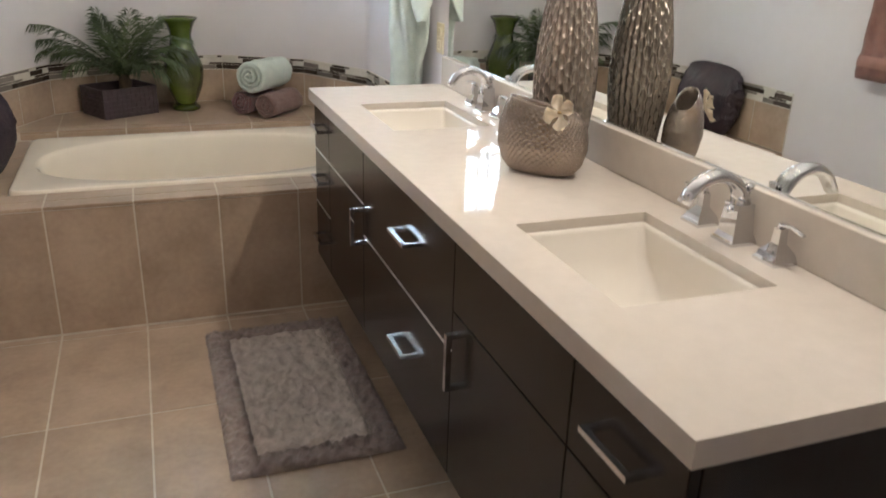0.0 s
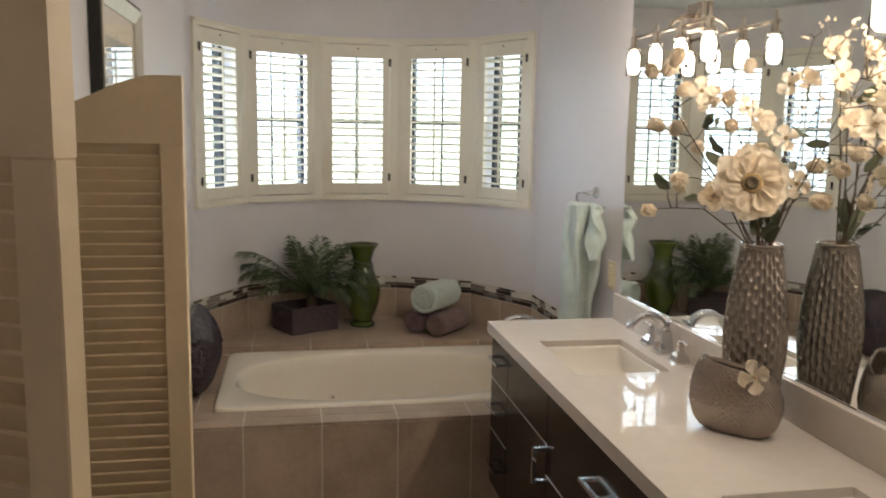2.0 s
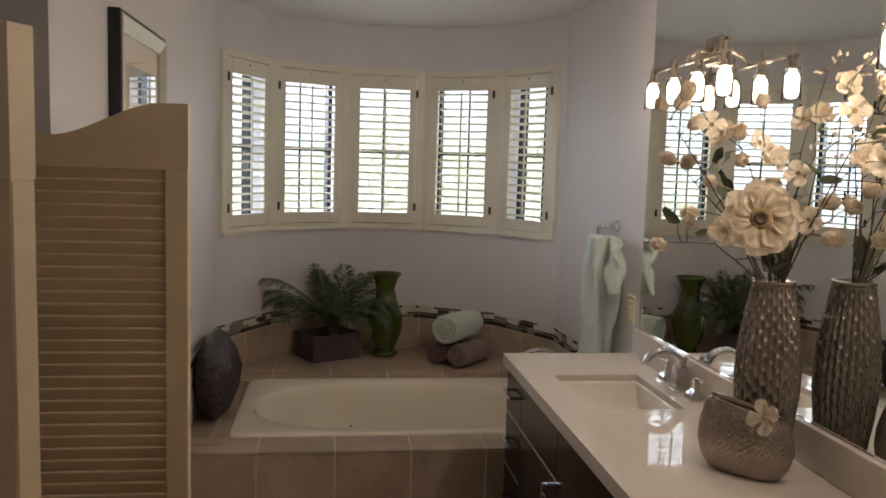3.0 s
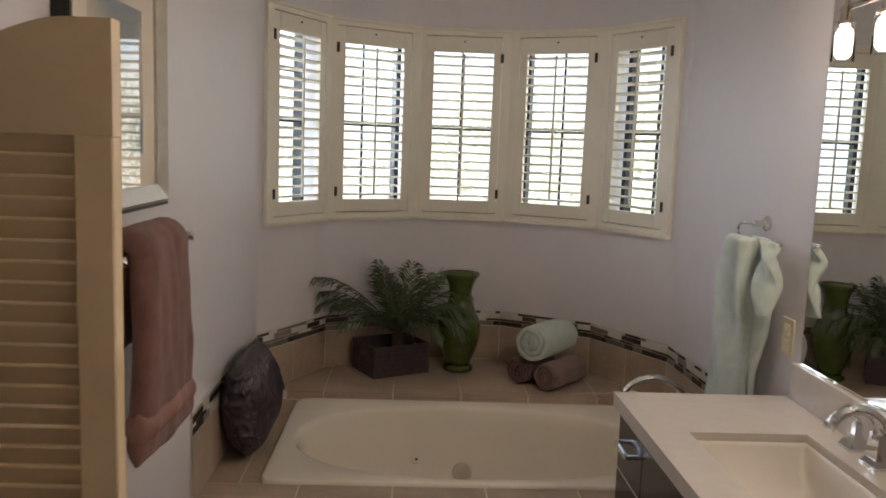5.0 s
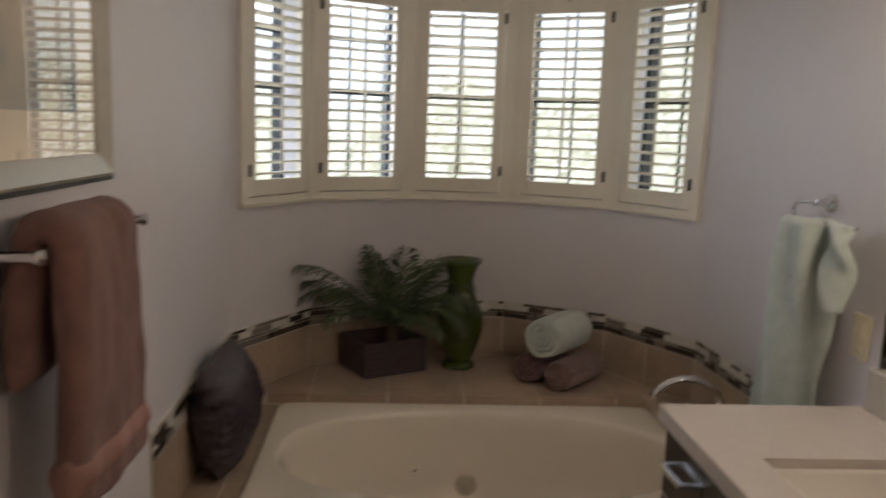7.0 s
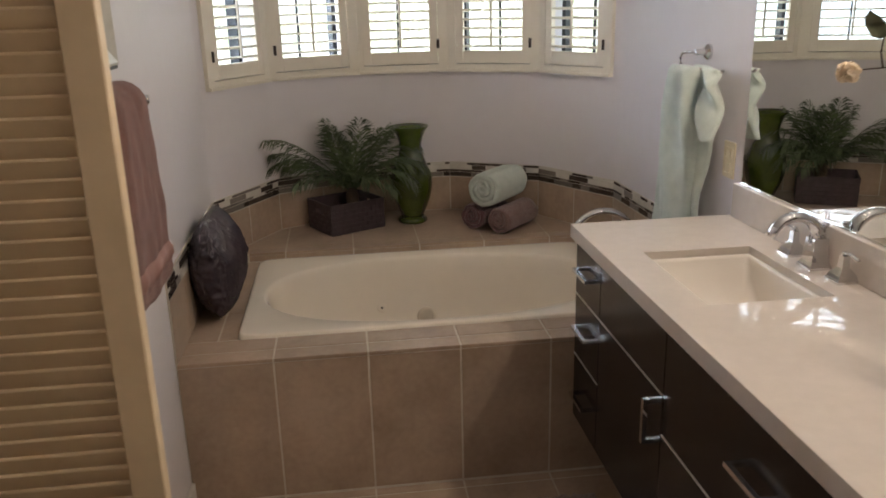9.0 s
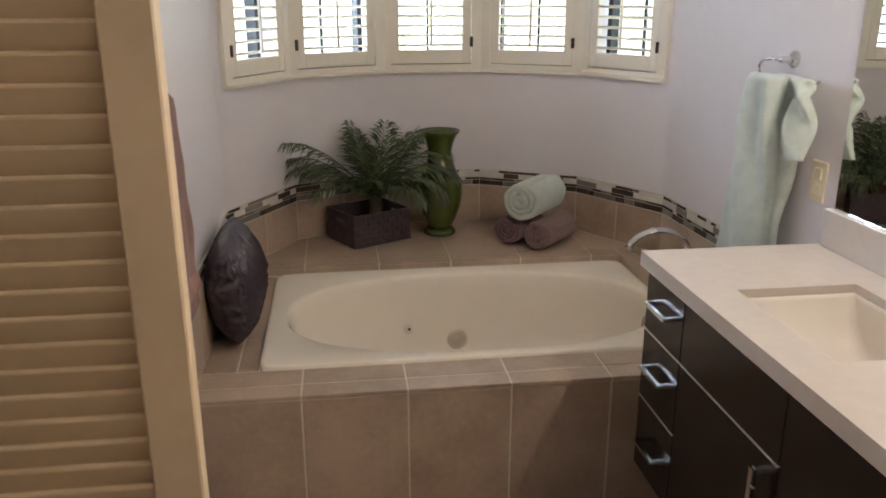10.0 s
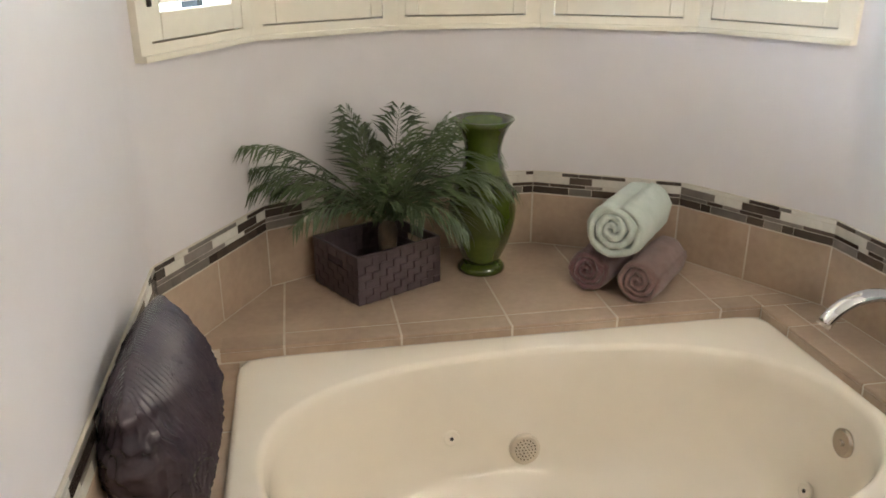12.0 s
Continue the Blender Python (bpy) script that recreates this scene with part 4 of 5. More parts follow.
def build_tall_vase():
    v = thing("tall_vase", "tall taupe glazed vase with carved teardrop dimples", "vase", pose(0.968, 1.986, CT_Z + 0.001))
    prof = [(0, 0.058), (0.01, 0.060), (0.06, 0.066), (0.12, 0.074), (0.18, 0.080), (0.24, 0.081), (0.30, 0.077), (0.36, 0.069), (0.42, 0.059), (0.455, 0.053), (0.466, 0.052)]

    def rad(z):
        for (z0, r0), (z1, r1) in zip(prof, prof[1:]):
            if z <= z1:
                t = (z - z0) / (z1 - z0)
                t = t * t * (3 - 2 * t) * 0.35 + t * 0.65
                return r0 + (r1 - r0) * t
        return prof[-1][1]
    cols, rowh = 30, 0.036
    bm = bmesh.new()
    n, m = 30 * 8, 130
    rows = []
    for j in range(m + 1):
        z = 0.466 * j / m
        row = []
        for i in range(n):
            a = i / n * cols
            best = 0.0
            ci = math.floor(a)
            for cc in (ci - 1, ci, ci + 1):
                off = 0.5 * (cc % 2)
                rj = round(z / rowh - off)
                dx, dz = (a - cc - 0.5) / 0.46, (z / rowh - off - rj) / 0.47
                best = max(best, 1 - (dx * dx + dz * dz))
            r = rad(z) - 0.0075 * max(0.0, best) ** 0.5 * (1 if 0.012 < z < 0.452 else 0)
            th = 2 * math.pi * i / n
            row.append(bm.verts.new((r * math.cos(th), r * math.sin(th), z)))
        rows.append(row)
    for r, z in ((0.047, 0.466), (0.045, 0.40), (0.06, 0.30)):
        rows.append([bm.verts.new((r * math.cos(2 * math.pi * i / n), r * math.sin(2 * math.pi * i / n), z)) for i in range(n)])
    for p, q in zip(rows, rows[1:]):
        for i in range(n):
            bm.faces.new((p[i], p[(i + 1) % n], q[(i + 1) % n], q[i]))
    bm.faces.new(rows[0])
    bm.faces.new(rows[-1])
    part("body", bm, TAUPE, v, smooth=True)
    part("rim", lathe([(0.0455, 0.462), (0.0535, 0.462), (0.0545, 0.468), (0.052, 0.472), (0.047, 0.472), (0.0455, 0.468)], 48), TAUPE, v, "smooth rounded rim", smooth=True)


def petal(length, width, cup, n=7, m=5, waist=False):
    bm = bmesh.new()
    g = []
    for i in range(n + 1):
        s = i / n
        w = width * (math.sin(math.pi * (0.10 + 0.80 * s)) ** 0.8)
        if waist:
            w = width * (0.22 + 0.78 * min(1.0, s * 1.5) ** 1.4) * math.sqrt(max(0.03, 1 - max(0.0, (s - 0.55) / 0.45) ** 2.4))
        row = []
        for j in range(m + 1):
            t = -1 + 2 * j / m
            row.append(bm.verts.new((length * s, w * t / 2, cup * (s * s) * length + 0.25 * width * t * t * 0.5 + 0.004 * math.sin(9 * s + 4 * t))))
        g.append(row)
    for i in range(n):
        for j in range(m):
            bm.faces.new((g[i][j], g[i + 1][j], g[i + 1][j + 1], g[i][j + 1]))
    return bm


def bloom_bm(r, count, layers, cup=0.35, tilt=12):
    out = bmesh.new()
    for ly in range(layers):
        for k in range(count):
            b2 = petal(r * (1 - 0.18 * ly), r * 2.0 * math.sin(math.pi / count) * (1.35 if count > 4 else 0.66), cup + 0.35 * ly, 12 if count == 4 else 7, 5, count == 4)
            b2.transform(pose(0, 0, 0.003 * ly, 0, -tilt - 10 * ly, 360 * k / count + 23 * ly + random.uniform(-6, 6)))
            me = bpy.data.meshes.new("tmp")
            b2.to_mesh(me)
            b2.free()
            out.from_mesh(me)
            bpy.data.meshes.remove(me)
    return out


def aim_at(at, d, spin=0):
    return Matrix.Translation(at) @ Vector(d).to_track_quat("Z", "Y").to_matrix().to_4x4() @ Matrix.Rotation(spin, 4, "Z")


def build_oval_vase():
    ang = -46
    v = thing("oval_vase", "squat oval hammered taupe vase with a cream blossom ornament", "vase", pose(0.872, 1.900, CT_Z + 0.001, 0, 0, ang))
    prof = [(0, 0.070, 0.026), (0.006, 0.082, 0.031), (0.03, 0.102, 0.041), (0.07, 0.114, 0.048), (0.11, 0.113, 0.046), (0.145, 0.103, 0.038), (0.168, 0.092, 0.029), (0.172, 0.090, 0.027),
            (0.171, 0.086, 0.023), (0.15, 0.094, 0.030), (0.08, 0.100, 0.034)]
    bm = bmesh.new()
    n = 46 * 9
    rows = []
    zs, aa, bb = zip(*prof[:8])
    fine = [(z, float(np.interp(z, zs, aa)), float(np.interp(z, zs, bb))) for z in (0.172 * j / 116 for j in range(117))] + prof[8:]
    for j, (z, a, b) in enumerate(fine):
        row = []
        for i in range(n):
            th = 2 * math.pi * i / n
            d = 0.0024 * max(0.0, math.sin(th * 46 + (j // 5 % 2) * math.pi)) * math.sin(math.pi * (j % 5) / 5) if 4 < j < 110 else 0
            c, s = math.cos(th), math.sin(th)
            zz = z - (0.016 * c if z > 0.16 else 0.016 * c * max(0, z - 0.08) / 0.08)
            row.append(bm.verts.new(((a + d) * math.copysign(abs(c) ** 0.85, c), (b + d) * math.copysign(abs(s) ** 0.85, s), zz)))
        rows.append(row)
    for p, q in zip(rows, rows[1:]):
        for i in range(n):
            bm.faces.new((p[i], p[(i + 1) % n], q[(i + 1) % n], q[i]))
    bm.faces.new(rows[0])
    bm.faces.new(rows[-1])
    part("body", bm, OVAL_GLAZE, v, smooth=True)
    bm = bloom_bm(0.044, 4, 1, 0.10, 6)
    bm.transform(aim_at((0.058, -0.052, 0.166), (-0.35, -0.85, 0.25), 0.5))
    part("blossom", bm, PETAL, v, "cream four-petal blossom", smooth=True)
    part("blossom_eye", lathe([(0.006, 0), (0.006, 0.004), (0.0, 0.007)], 10, at=(0.056, -0.058, 0.166)), PETAL_EYE, v)


def build_bouquet():
    f = thing("flower_arrangement", "cream artificial magnolias and buds on thin branches, in the tall vase", "flowers", pose(0.968, 1.986, CT_Z + 0.30))
    rnd = random.Random(11)
    mouth = Vector((0, 0, 0.165))

    def branch(tip, sag=0.0, r=0.0024):
        st = Vector((0.25 * tip.x * 0.10 + rnd.uniform(-0.02, 0.02), 0.03 * tip.y + rnd.uniform(-0.02, 0.02), -0.15))
        m0 = mouth + Vector((max(-0.03, min(0.03, tip.x * 0.12)), max(-0.03, min(0.03, tip.y * 0.12)), 0))
        pts = [st, m0]
        for s in (0.3, 0.55, 0.8, 1.0):
            p = m0.lerp(tip, s)
            p.z += sag * math.sin(math.pi * s) + 0.012 * rnd.uniform(-1, 1) * (s < 1)
            p.x += 0.016 * rnd.uniform(-1, 1) * (s < 1)
            p.y += 0.016 * rnd.uniform(-1, 1) * (s < 1)
            pts.append(p)
        part("branch", tube(pts, [r, r, r * 0.9, r * 0.75, r * 0.6, r * 0.45], 5), STEM, f, smooth=True)
        return pts

    def bud(at, r, d):
        bm = bmesh.new()
        lathe([(0.0, 0), (r * 0.45, r * 0.2), (r * 0.74, r * 0.9), (r * 0.66, r * 1.6), (r * 0.36, r * 2.3), (r * 0.12, r * 2.8), (0.0, r * 2.9)], 12, bm, wobble=lambda a, z: 0.10 * r * math.sin(3 * a + 2 + 30 * z))
        bm.transform(aim_at(at, d, rnd.random() * 6))
        part("bud", bm, PETAL, f, "cream flower bud", smooth=True)

    def leaf(at, d, ln):
        bm = petal(ln, ln * 0.45, -0.25, 5, 2)
        bm.transform(aim_at(at, d, rnd.random() * 6) @ pose(0, 0, 0, 0, -70, 0))
        part("leaf", bm, SILK_LEAF, f, "dull green leaf", smooth=True)

    def flower(at, r, d, cnt=6, layers=2):
        bm = bloom_bm(r, cnt, layers, 0.0 if r > 0.06 else 0.12, -2 if r > 0.06 else 6)
        bm.transform(aim_at(at, d, rnd.random() * 6))
        part("bloom", bm, PETAL, f, "open cream blossom", smooth=True)
        bm = lathe([(r * 0.13, 0), (r * 0.16, r * 0.05), (r * 0.14, r * 0.08), (r * 0.09, r * 0.07), (r * 0.06, r * 0.04), (0.0, r * 0.035)], 16, wobble=lambda a, z: 0.012 * r * math.sin(11 * a))
        bm.transform(aim_at(Vector(at) + Vector(d).normalized() * r * 0.08, d))
        part("bloom_eye", bm, PETAL_EYE, f, "brown flower centre", smooth=True)
    # across and along the camera's line of sight to the vase
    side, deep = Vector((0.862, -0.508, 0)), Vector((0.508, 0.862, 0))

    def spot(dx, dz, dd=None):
        """A place beside and above the vase's mouth, fitted to the camera's view and clear of the mirror."""
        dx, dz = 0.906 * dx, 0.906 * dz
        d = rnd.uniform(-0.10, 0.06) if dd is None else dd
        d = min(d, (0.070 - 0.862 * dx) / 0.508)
        # shrinks the offset with depth, so the camera's view of it stays put
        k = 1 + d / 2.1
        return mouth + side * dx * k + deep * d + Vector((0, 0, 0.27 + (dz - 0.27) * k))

    def cupped(at, r, d):
        """A half-open flower of overlapping cupped petals."""
        bm = bmesh.new()
        for k in range(5):
            b2 = petal(r * 2.1, r * 1.9, 0.30, 8, 5)
            b2.transform(pose(0, 0, 0, 0, -58 + rnd.uniform(-9, 9), 72 * k + rnd.uniform(-10, 10)))
            me = bpy.data.meshes.new("tmp")
            b2.to_mesh(me)
            b2.free()
            bm.from_mesh(me)
            bpy.data.meshes.remove(me)
        lathe([(0.0, -0.2 * r), (r * 0.5, 0.0), (r * 0.82, r * 0.7), (r * 0.75, r * 1.5), (r * 0.4, r * 1.9), (0.0, r * 2.0)], 12, bm, wobble=lambda a, z: 0.12 * r * math.sin(5 * a + 2))
        bm.transform(aim_at(at, d, rnd.random() * 6))
        part("blossom", bm, PETAL, f, "half-open cream blossom", smooth=True)
    mains = []
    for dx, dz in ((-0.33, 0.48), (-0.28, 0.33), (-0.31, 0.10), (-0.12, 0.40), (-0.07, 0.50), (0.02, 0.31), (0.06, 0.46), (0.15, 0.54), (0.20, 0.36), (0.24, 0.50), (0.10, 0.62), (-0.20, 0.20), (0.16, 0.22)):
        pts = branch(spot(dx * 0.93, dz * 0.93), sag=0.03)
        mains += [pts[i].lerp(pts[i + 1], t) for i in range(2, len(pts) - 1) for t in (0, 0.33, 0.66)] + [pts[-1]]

    def twig_to(at):
        src = min((q for q in mains if q.z < at.z + 0.01), key=lambda q: (q - at).length)
        mid = src.lerp(at, 0.55) + Vector((rnd.uniform(-1, 1), rnd.uniform(-1, 1), rnd.uniform(-0.5, 0.8))) * 0.007
        part("twig", tube([src, mid, at], [0.0016, 0.0013, 0.0010], 5), STEM, f, smooth=True)
        return (at - mid).normalized()
    # the one large bloom low at the front
    big = Vector((-0.125, -0.135, 0.335))
    branch(big)
    face = (-0.45, -1.0, 0.12)
    bm = bmesh.new()
    for ring, (count, length, tilt) in enumerate(((9, 0.090, 1), (8, 0.074, 7))):
        for k in range(count):
            b2 = petal(length * rnd.uniform(0.94, 1.04), 0.066, 0.02, 11, 9, True)
            b2.transform(pose(0, 0, 0.004 * ring, 0, -tilt + rnd.uniform(-3, 3), 360 * k / count + 20 * ring + rnd.uniform(-5, 5)))
            me = bpy.data.meshes.new("tmp")
            b2.to_mesh(me)
            b2.free()
            bm.from_mesh(me)
            bpy.data.meshes.remove(me)
    for v in bm.verts:
        v.co += Vector((0, 0, 1)) * 0.007 * noise.noise(v.co * 60) + v.co * 0.08 * noise.noise(v.co * 38)
    bm.transform(aim_at(big, face, 0.4))
    part("bloom", bm, PETAL, f, "large ruffled cream bloom", smooth=True)
    for r0, h, material, label in ((0.024, 0.010, PETAL_EYE, "brown ring of stamens"), (0.015, 0.016, STEM, "dark flower centre")):
        bm = lathe([(r0, 0), (r0 * 1.05, h * 0.6), (r0 * 0.85, h), (r0 * 0.6, h * 0.8), (0.0, h * 0.75)], 24, wobble=lambda a, z: 0.0012 * math.sin(13 * a))
        bm.transform(aim_at(big + Vector(face).normalized() * 0.008, face))
        part("bloom_eye", bm, material, f, label, smooth=True)
    cups = [(-.254, .427), (-.234, .343), (-.286, .327), (-.185, .27), (-.218, .185), (-.238, .149), (-.306, .089), (-.274, .508), (-.327, .48), (-.29, .482), (-.065, .488), (-.117, .399), (.012, .355), (-.048, .27),
            (.10, .23), (.177, .214), (.206, .262), (.27, .391), (.27, .282), (.117, .137), (-.105, .33)]
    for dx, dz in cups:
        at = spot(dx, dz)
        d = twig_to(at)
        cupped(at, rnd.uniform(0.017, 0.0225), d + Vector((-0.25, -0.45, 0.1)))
    opened = [(-.194, .435), (-.161, .407), (.04, .306), (-.028, .347), (.077, .181), (.145, .544), (.165, .476), (.20, .351), (.044, .452), (-.141, .137), (-.065, .387), (.085, .46), (.25, .345)]
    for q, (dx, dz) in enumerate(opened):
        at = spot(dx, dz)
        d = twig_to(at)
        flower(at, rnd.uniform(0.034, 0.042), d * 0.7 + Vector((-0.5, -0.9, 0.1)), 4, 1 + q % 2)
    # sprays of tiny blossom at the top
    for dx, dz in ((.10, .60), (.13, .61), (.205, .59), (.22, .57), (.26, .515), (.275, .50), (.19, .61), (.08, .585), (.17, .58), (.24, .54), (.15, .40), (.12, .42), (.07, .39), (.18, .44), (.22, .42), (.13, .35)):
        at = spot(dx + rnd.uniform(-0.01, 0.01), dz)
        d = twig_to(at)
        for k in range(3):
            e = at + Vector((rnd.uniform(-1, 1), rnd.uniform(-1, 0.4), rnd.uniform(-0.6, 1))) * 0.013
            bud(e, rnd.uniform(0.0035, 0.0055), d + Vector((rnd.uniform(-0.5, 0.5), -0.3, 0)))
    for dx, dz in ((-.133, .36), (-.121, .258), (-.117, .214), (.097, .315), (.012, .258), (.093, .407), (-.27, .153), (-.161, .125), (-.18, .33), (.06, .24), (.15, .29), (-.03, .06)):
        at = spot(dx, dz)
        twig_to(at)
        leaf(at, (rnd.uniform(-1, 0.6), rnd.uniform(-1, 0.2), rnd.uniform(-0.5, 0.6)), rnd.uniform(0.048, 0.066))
    for k in range(6):
        leaf(mouth + Vector((rnd.uniform(-0.03, 0.02), rnd.uniform(-0.04, 0.0), rnd.uniform(0.0, 0.05))), (rnd.uniform(-1, 1), rnd.uniform(-1, 0), 1.2), rnd.uniform(0.07, 0.10))


build_tall_vase()
build_oval_vase()
build_bouquet()

# ---- west wall things ----


def build_picture():
    p = thing("picture_frame", "champagne framed print with cream mat under glass", "picture", pose(XL + 0.001, 2.335, 1.455))
    W, Hh, fw, dp = 0.565, 0.575, 0.052, 0.034

    def ring(a0, b0, a1, b1, x0, x1, bm):
        box((x0, a0, a0), (x1, W - a0, b0), bm=bm)
        box((x0, a0, Hh - b0), (x1, W - a0, Hh - a0), bm=bm)
        box((x0, a0, b0), (x1, b0, Hh - b0), bm=bm)
        box((x0, W - b0, b0), (x1, W - a0, Hh - b0), bm=bm)
        return bm
    part("outer_edge", ring(0, 0.008, 0, 0, 0, dp - 0.004, bmesh.new()), FRAME_BLACK, p, "black outer edge")
    bm = bmesh.new()
    loops = [[(x, q, q), (x, W - q, q), (x, W - q, Hh - q), (x, q, Hh - q)] for x, q in ((0.004, 0.009), (dp, 0.009), (dp + 0.002, 0.015), (dp - 0.010, fw - 0.006), (dp - 0.013, fw), (0.004, fw))]
    vs = [[bm.verts.new(c) for c in lp] for lp in loops]
    for a, b in zip(vs, vs[1:] + vs[:1]):
        for i in range(4):
            bm.faces.new((a[i], a[(i + 1) % 4], b[(i + 1) % 4], b[i]))
    part("moulding", bm, FRAME_SILVER, p, "sloped champagne moulding")
    part("backing", box((0.004, fw, fw), (0.008, W - fw, Hh - fw)), MATBOARD, p)
    bm = bmesh.new()
    ring(fw, fw + 0.075, 0, 0, 0.0085, 0.011, bm)
    part("mat", bm, MATBOARD, p, "cream mat")
    part("print", box((0.0085, fw + 0.075, fw + 0.075), (0.0095, W - fw - 0.075, Hh - fw - 0.075)), ART, p, "faded watercolour print")
    gm = box((0.016, fw, fw), (0.018, W - fw, Hh - fw))
    g = part("glazing", gm, GLAZING, p, "clear glass")
    g.visible_shadow = False


def build_towel_bar():
    b = thing("towel_bar", "chrome towel bar on round wall flanges", "towel bar", pose(XL, 2.435, 1.375))
    for y in (0.0, 0.47):
        bm = lathe([(0.030, 0), (0.030, 0.004), (0.024, 0.010), (0.012, 0.013), (0.009, 0.02), (0.009, 0.072), (0.012, 0.078), (0.012, 0.092), (0.0, 0.094)], 24)
        bm.transform(Matrix.Translation((0.0005, y, 0)) @ Matrix.Rotation(math.pi / 2, 4, "Y"))
        part("flange", bm, CHROME, b, smooth=True)
    part("bar", tube([(0.083, 0.0, 0), (0.083, 0.47, 0)], 0.0075, 12), CHROME, b, smooth=True)


def cloth(profile, y0, y1, thick, ny=40, wav=0.004, seed=0.0, edge=0.02, flare=0.0):
    """Folded cloth: a centre line in x, z given from end to end, swept along y with soft edges and ripples."""
    bm = bmesh.new()
    pts = []
    for i in range(len(profile) - 1):
        a, b = Vector(profile[i]), Vector(profile[i + 1])
        st = max(1, int((b - a).length / 0.014))
        pts += [a.lerp(b, s / st) for s in range(st)]
    pts.append(Vector(profile[-1]))
    n = len(pts)
    rows = []
    for j in range(ny + 1):
        v = j / ny
        y = y0 + (y1 - y0) * v
        e = min(v, 1 - v) * (y1 - y0)
        k = min(1.0, 0.25 + 0.75 * math.sqrt(min(1.0, e / edge)))
        up, dn = [], []
        for i, p in enumerate(pts):
            d = (pts[min(i + 1, n - 1)] - pts[max(i - 1, 0)]).normalized()
            nr = Vector((-d.y, d.x))
            cap = min(1.0, 0.35 + 0.65 * min(i, n - 1 - i) * 0.014 / 0.02)
            w = wav * noise.noise((y * 9 + seed, p.y * 3, seed)) + wav * 0.5 * noise.noise((y * 25, p.y * 10, seed + 5))
            up.append((p.x + nr.x * (thick / 2 * k * cap) + w, y + flare * (2 * v - 1) * max(0.0, (1.36 - p.y) / 0.42) + 0.003 * noise.noise((p.y * 14, v * 3, seed)), p.y + nr.y * (thick / 2 * k * cap)))
            dn.append((p.x - nr.x * (thick / 2 * k * cap) + w, y + flare * (2 * v - 1) * max(0.0, (1.36 - p.y) / 0.42) + 0.003 * noise.noise((p.y * 14, v * 3, seed)), p.y - nr.y * (thick / 2 * k * cap)))
        rows.append([bm.verts.new(c) for c in up + dn[::-1]])
    m = 2 * n
    for a, b in zip(rows, rows[1:]):
        for i in range(m):
            bm.faces.new((a[i], a[(i + 1) % m], b[(i + 1) % m], b[i]))
    for r in (rows[0], rows[-1]):
        for i in range(n - 1):
            bm.faces.new((r[i], r[i + 1], r[m - 2 - i], r[m - 1 - i]))
    return bm


def build_mauve_towel():
    t = thing("bath_towel", "mauve terry towel folded over the chrome bar", "towel", pose(XL, 0, 0))
    over = [(0.080 + 0.027 * math.cos(radians(a)), 1.386 + 0.027 * math.sin(radians(a))) for a in range(180, -1, -20)]
    part("cloth", cloth([(0.030, 1.17), (0.036, 1.30)] + over + [(0.109, 1.30), (0.110, 1.16), (0.109, 0.958)], 2.445, 2.745, 0.054, wav=0.012, seed=2.0, edge=0.03, flare=0.018), MAUVE, t, smooth=True)
    part("woven_band", cloth([(0.1095, 1.068), (0.1092, 0.998)], 2.4425, 2.7475, 0.070, wav=0.012, seed=2.0, edge=0.03, flare=0.018), MAUVE_BAND, t, "flat woven band", smooth=True)


def build_switches():
    s = thing("switch_plate", "ivory triple rocker switch plate on the wall", "light switch", pose(XL, 1.955, 0.998))
    part("plate", box((0.0005, 0, 0), (0.007, 0.20, 0.132), 0.003, 2), SWITCH_IVORY, s)
    for k in range(3):
        y = 0.033 + 0.046 * k + 0.004
        part("rocker", box((0.0065, y, 0.036), (0.011, y + 0.033, 0.100), 0.002, 1), SWITCH_IVORY, s)
    for k in range(3):
        for z in (0.02, 0.113):
            part("screw", lathe([(0.003, 0), (0.003, 0.001), (0.0, 0.0014)], 8, at=(0, 0, 0)), SWITCH_IVORY, s).matrix_basis = pose(0.007, 0.0535 + 0.046 * k, z, 0, 90, 0)
    o = thing("night_light", "black plug-in night light on a brushed outlet plate", "night light", pose(XL, 2.162, 0.985))
    part("plate", box((0.0005, 0, 0), (0.006, 0.072, 0.118), 0.002, 2), PLATE_GREY, o, "brushed metal plate")
    part("face", box((0.006, 0.018, 0.02), (0.009, 0.054, 0.098), 0.002, 1), BLACK_PLASTIC, o)
    part("plug_body", box((0.009, 0.018, 0.05), (0.034, 0.054, 0.086), 0.005, 2), BLACK_PLASTIC, o)


build_picture()
build_towel_bar()
build_mauve_towel()
build_switches()


def build_outlet():
    s = thing("outlet_plate", "ivory outlet plate on the wall above the tub ledge", "outlet", pose(XR - 0.001, 3.192, 1.022))
    part("plate", box((-0.007, 0, 0), (0.0, 0.074, 0.118), 0.003, 2), SWITCH_IVORY, s)
    for z in (0.018, 0.066):
        part("socket", box((-0.010, 0.02, z), (-0.0065, 0.054, z + 0.034), 0.004, 2), SWITCH_IVORY, s)


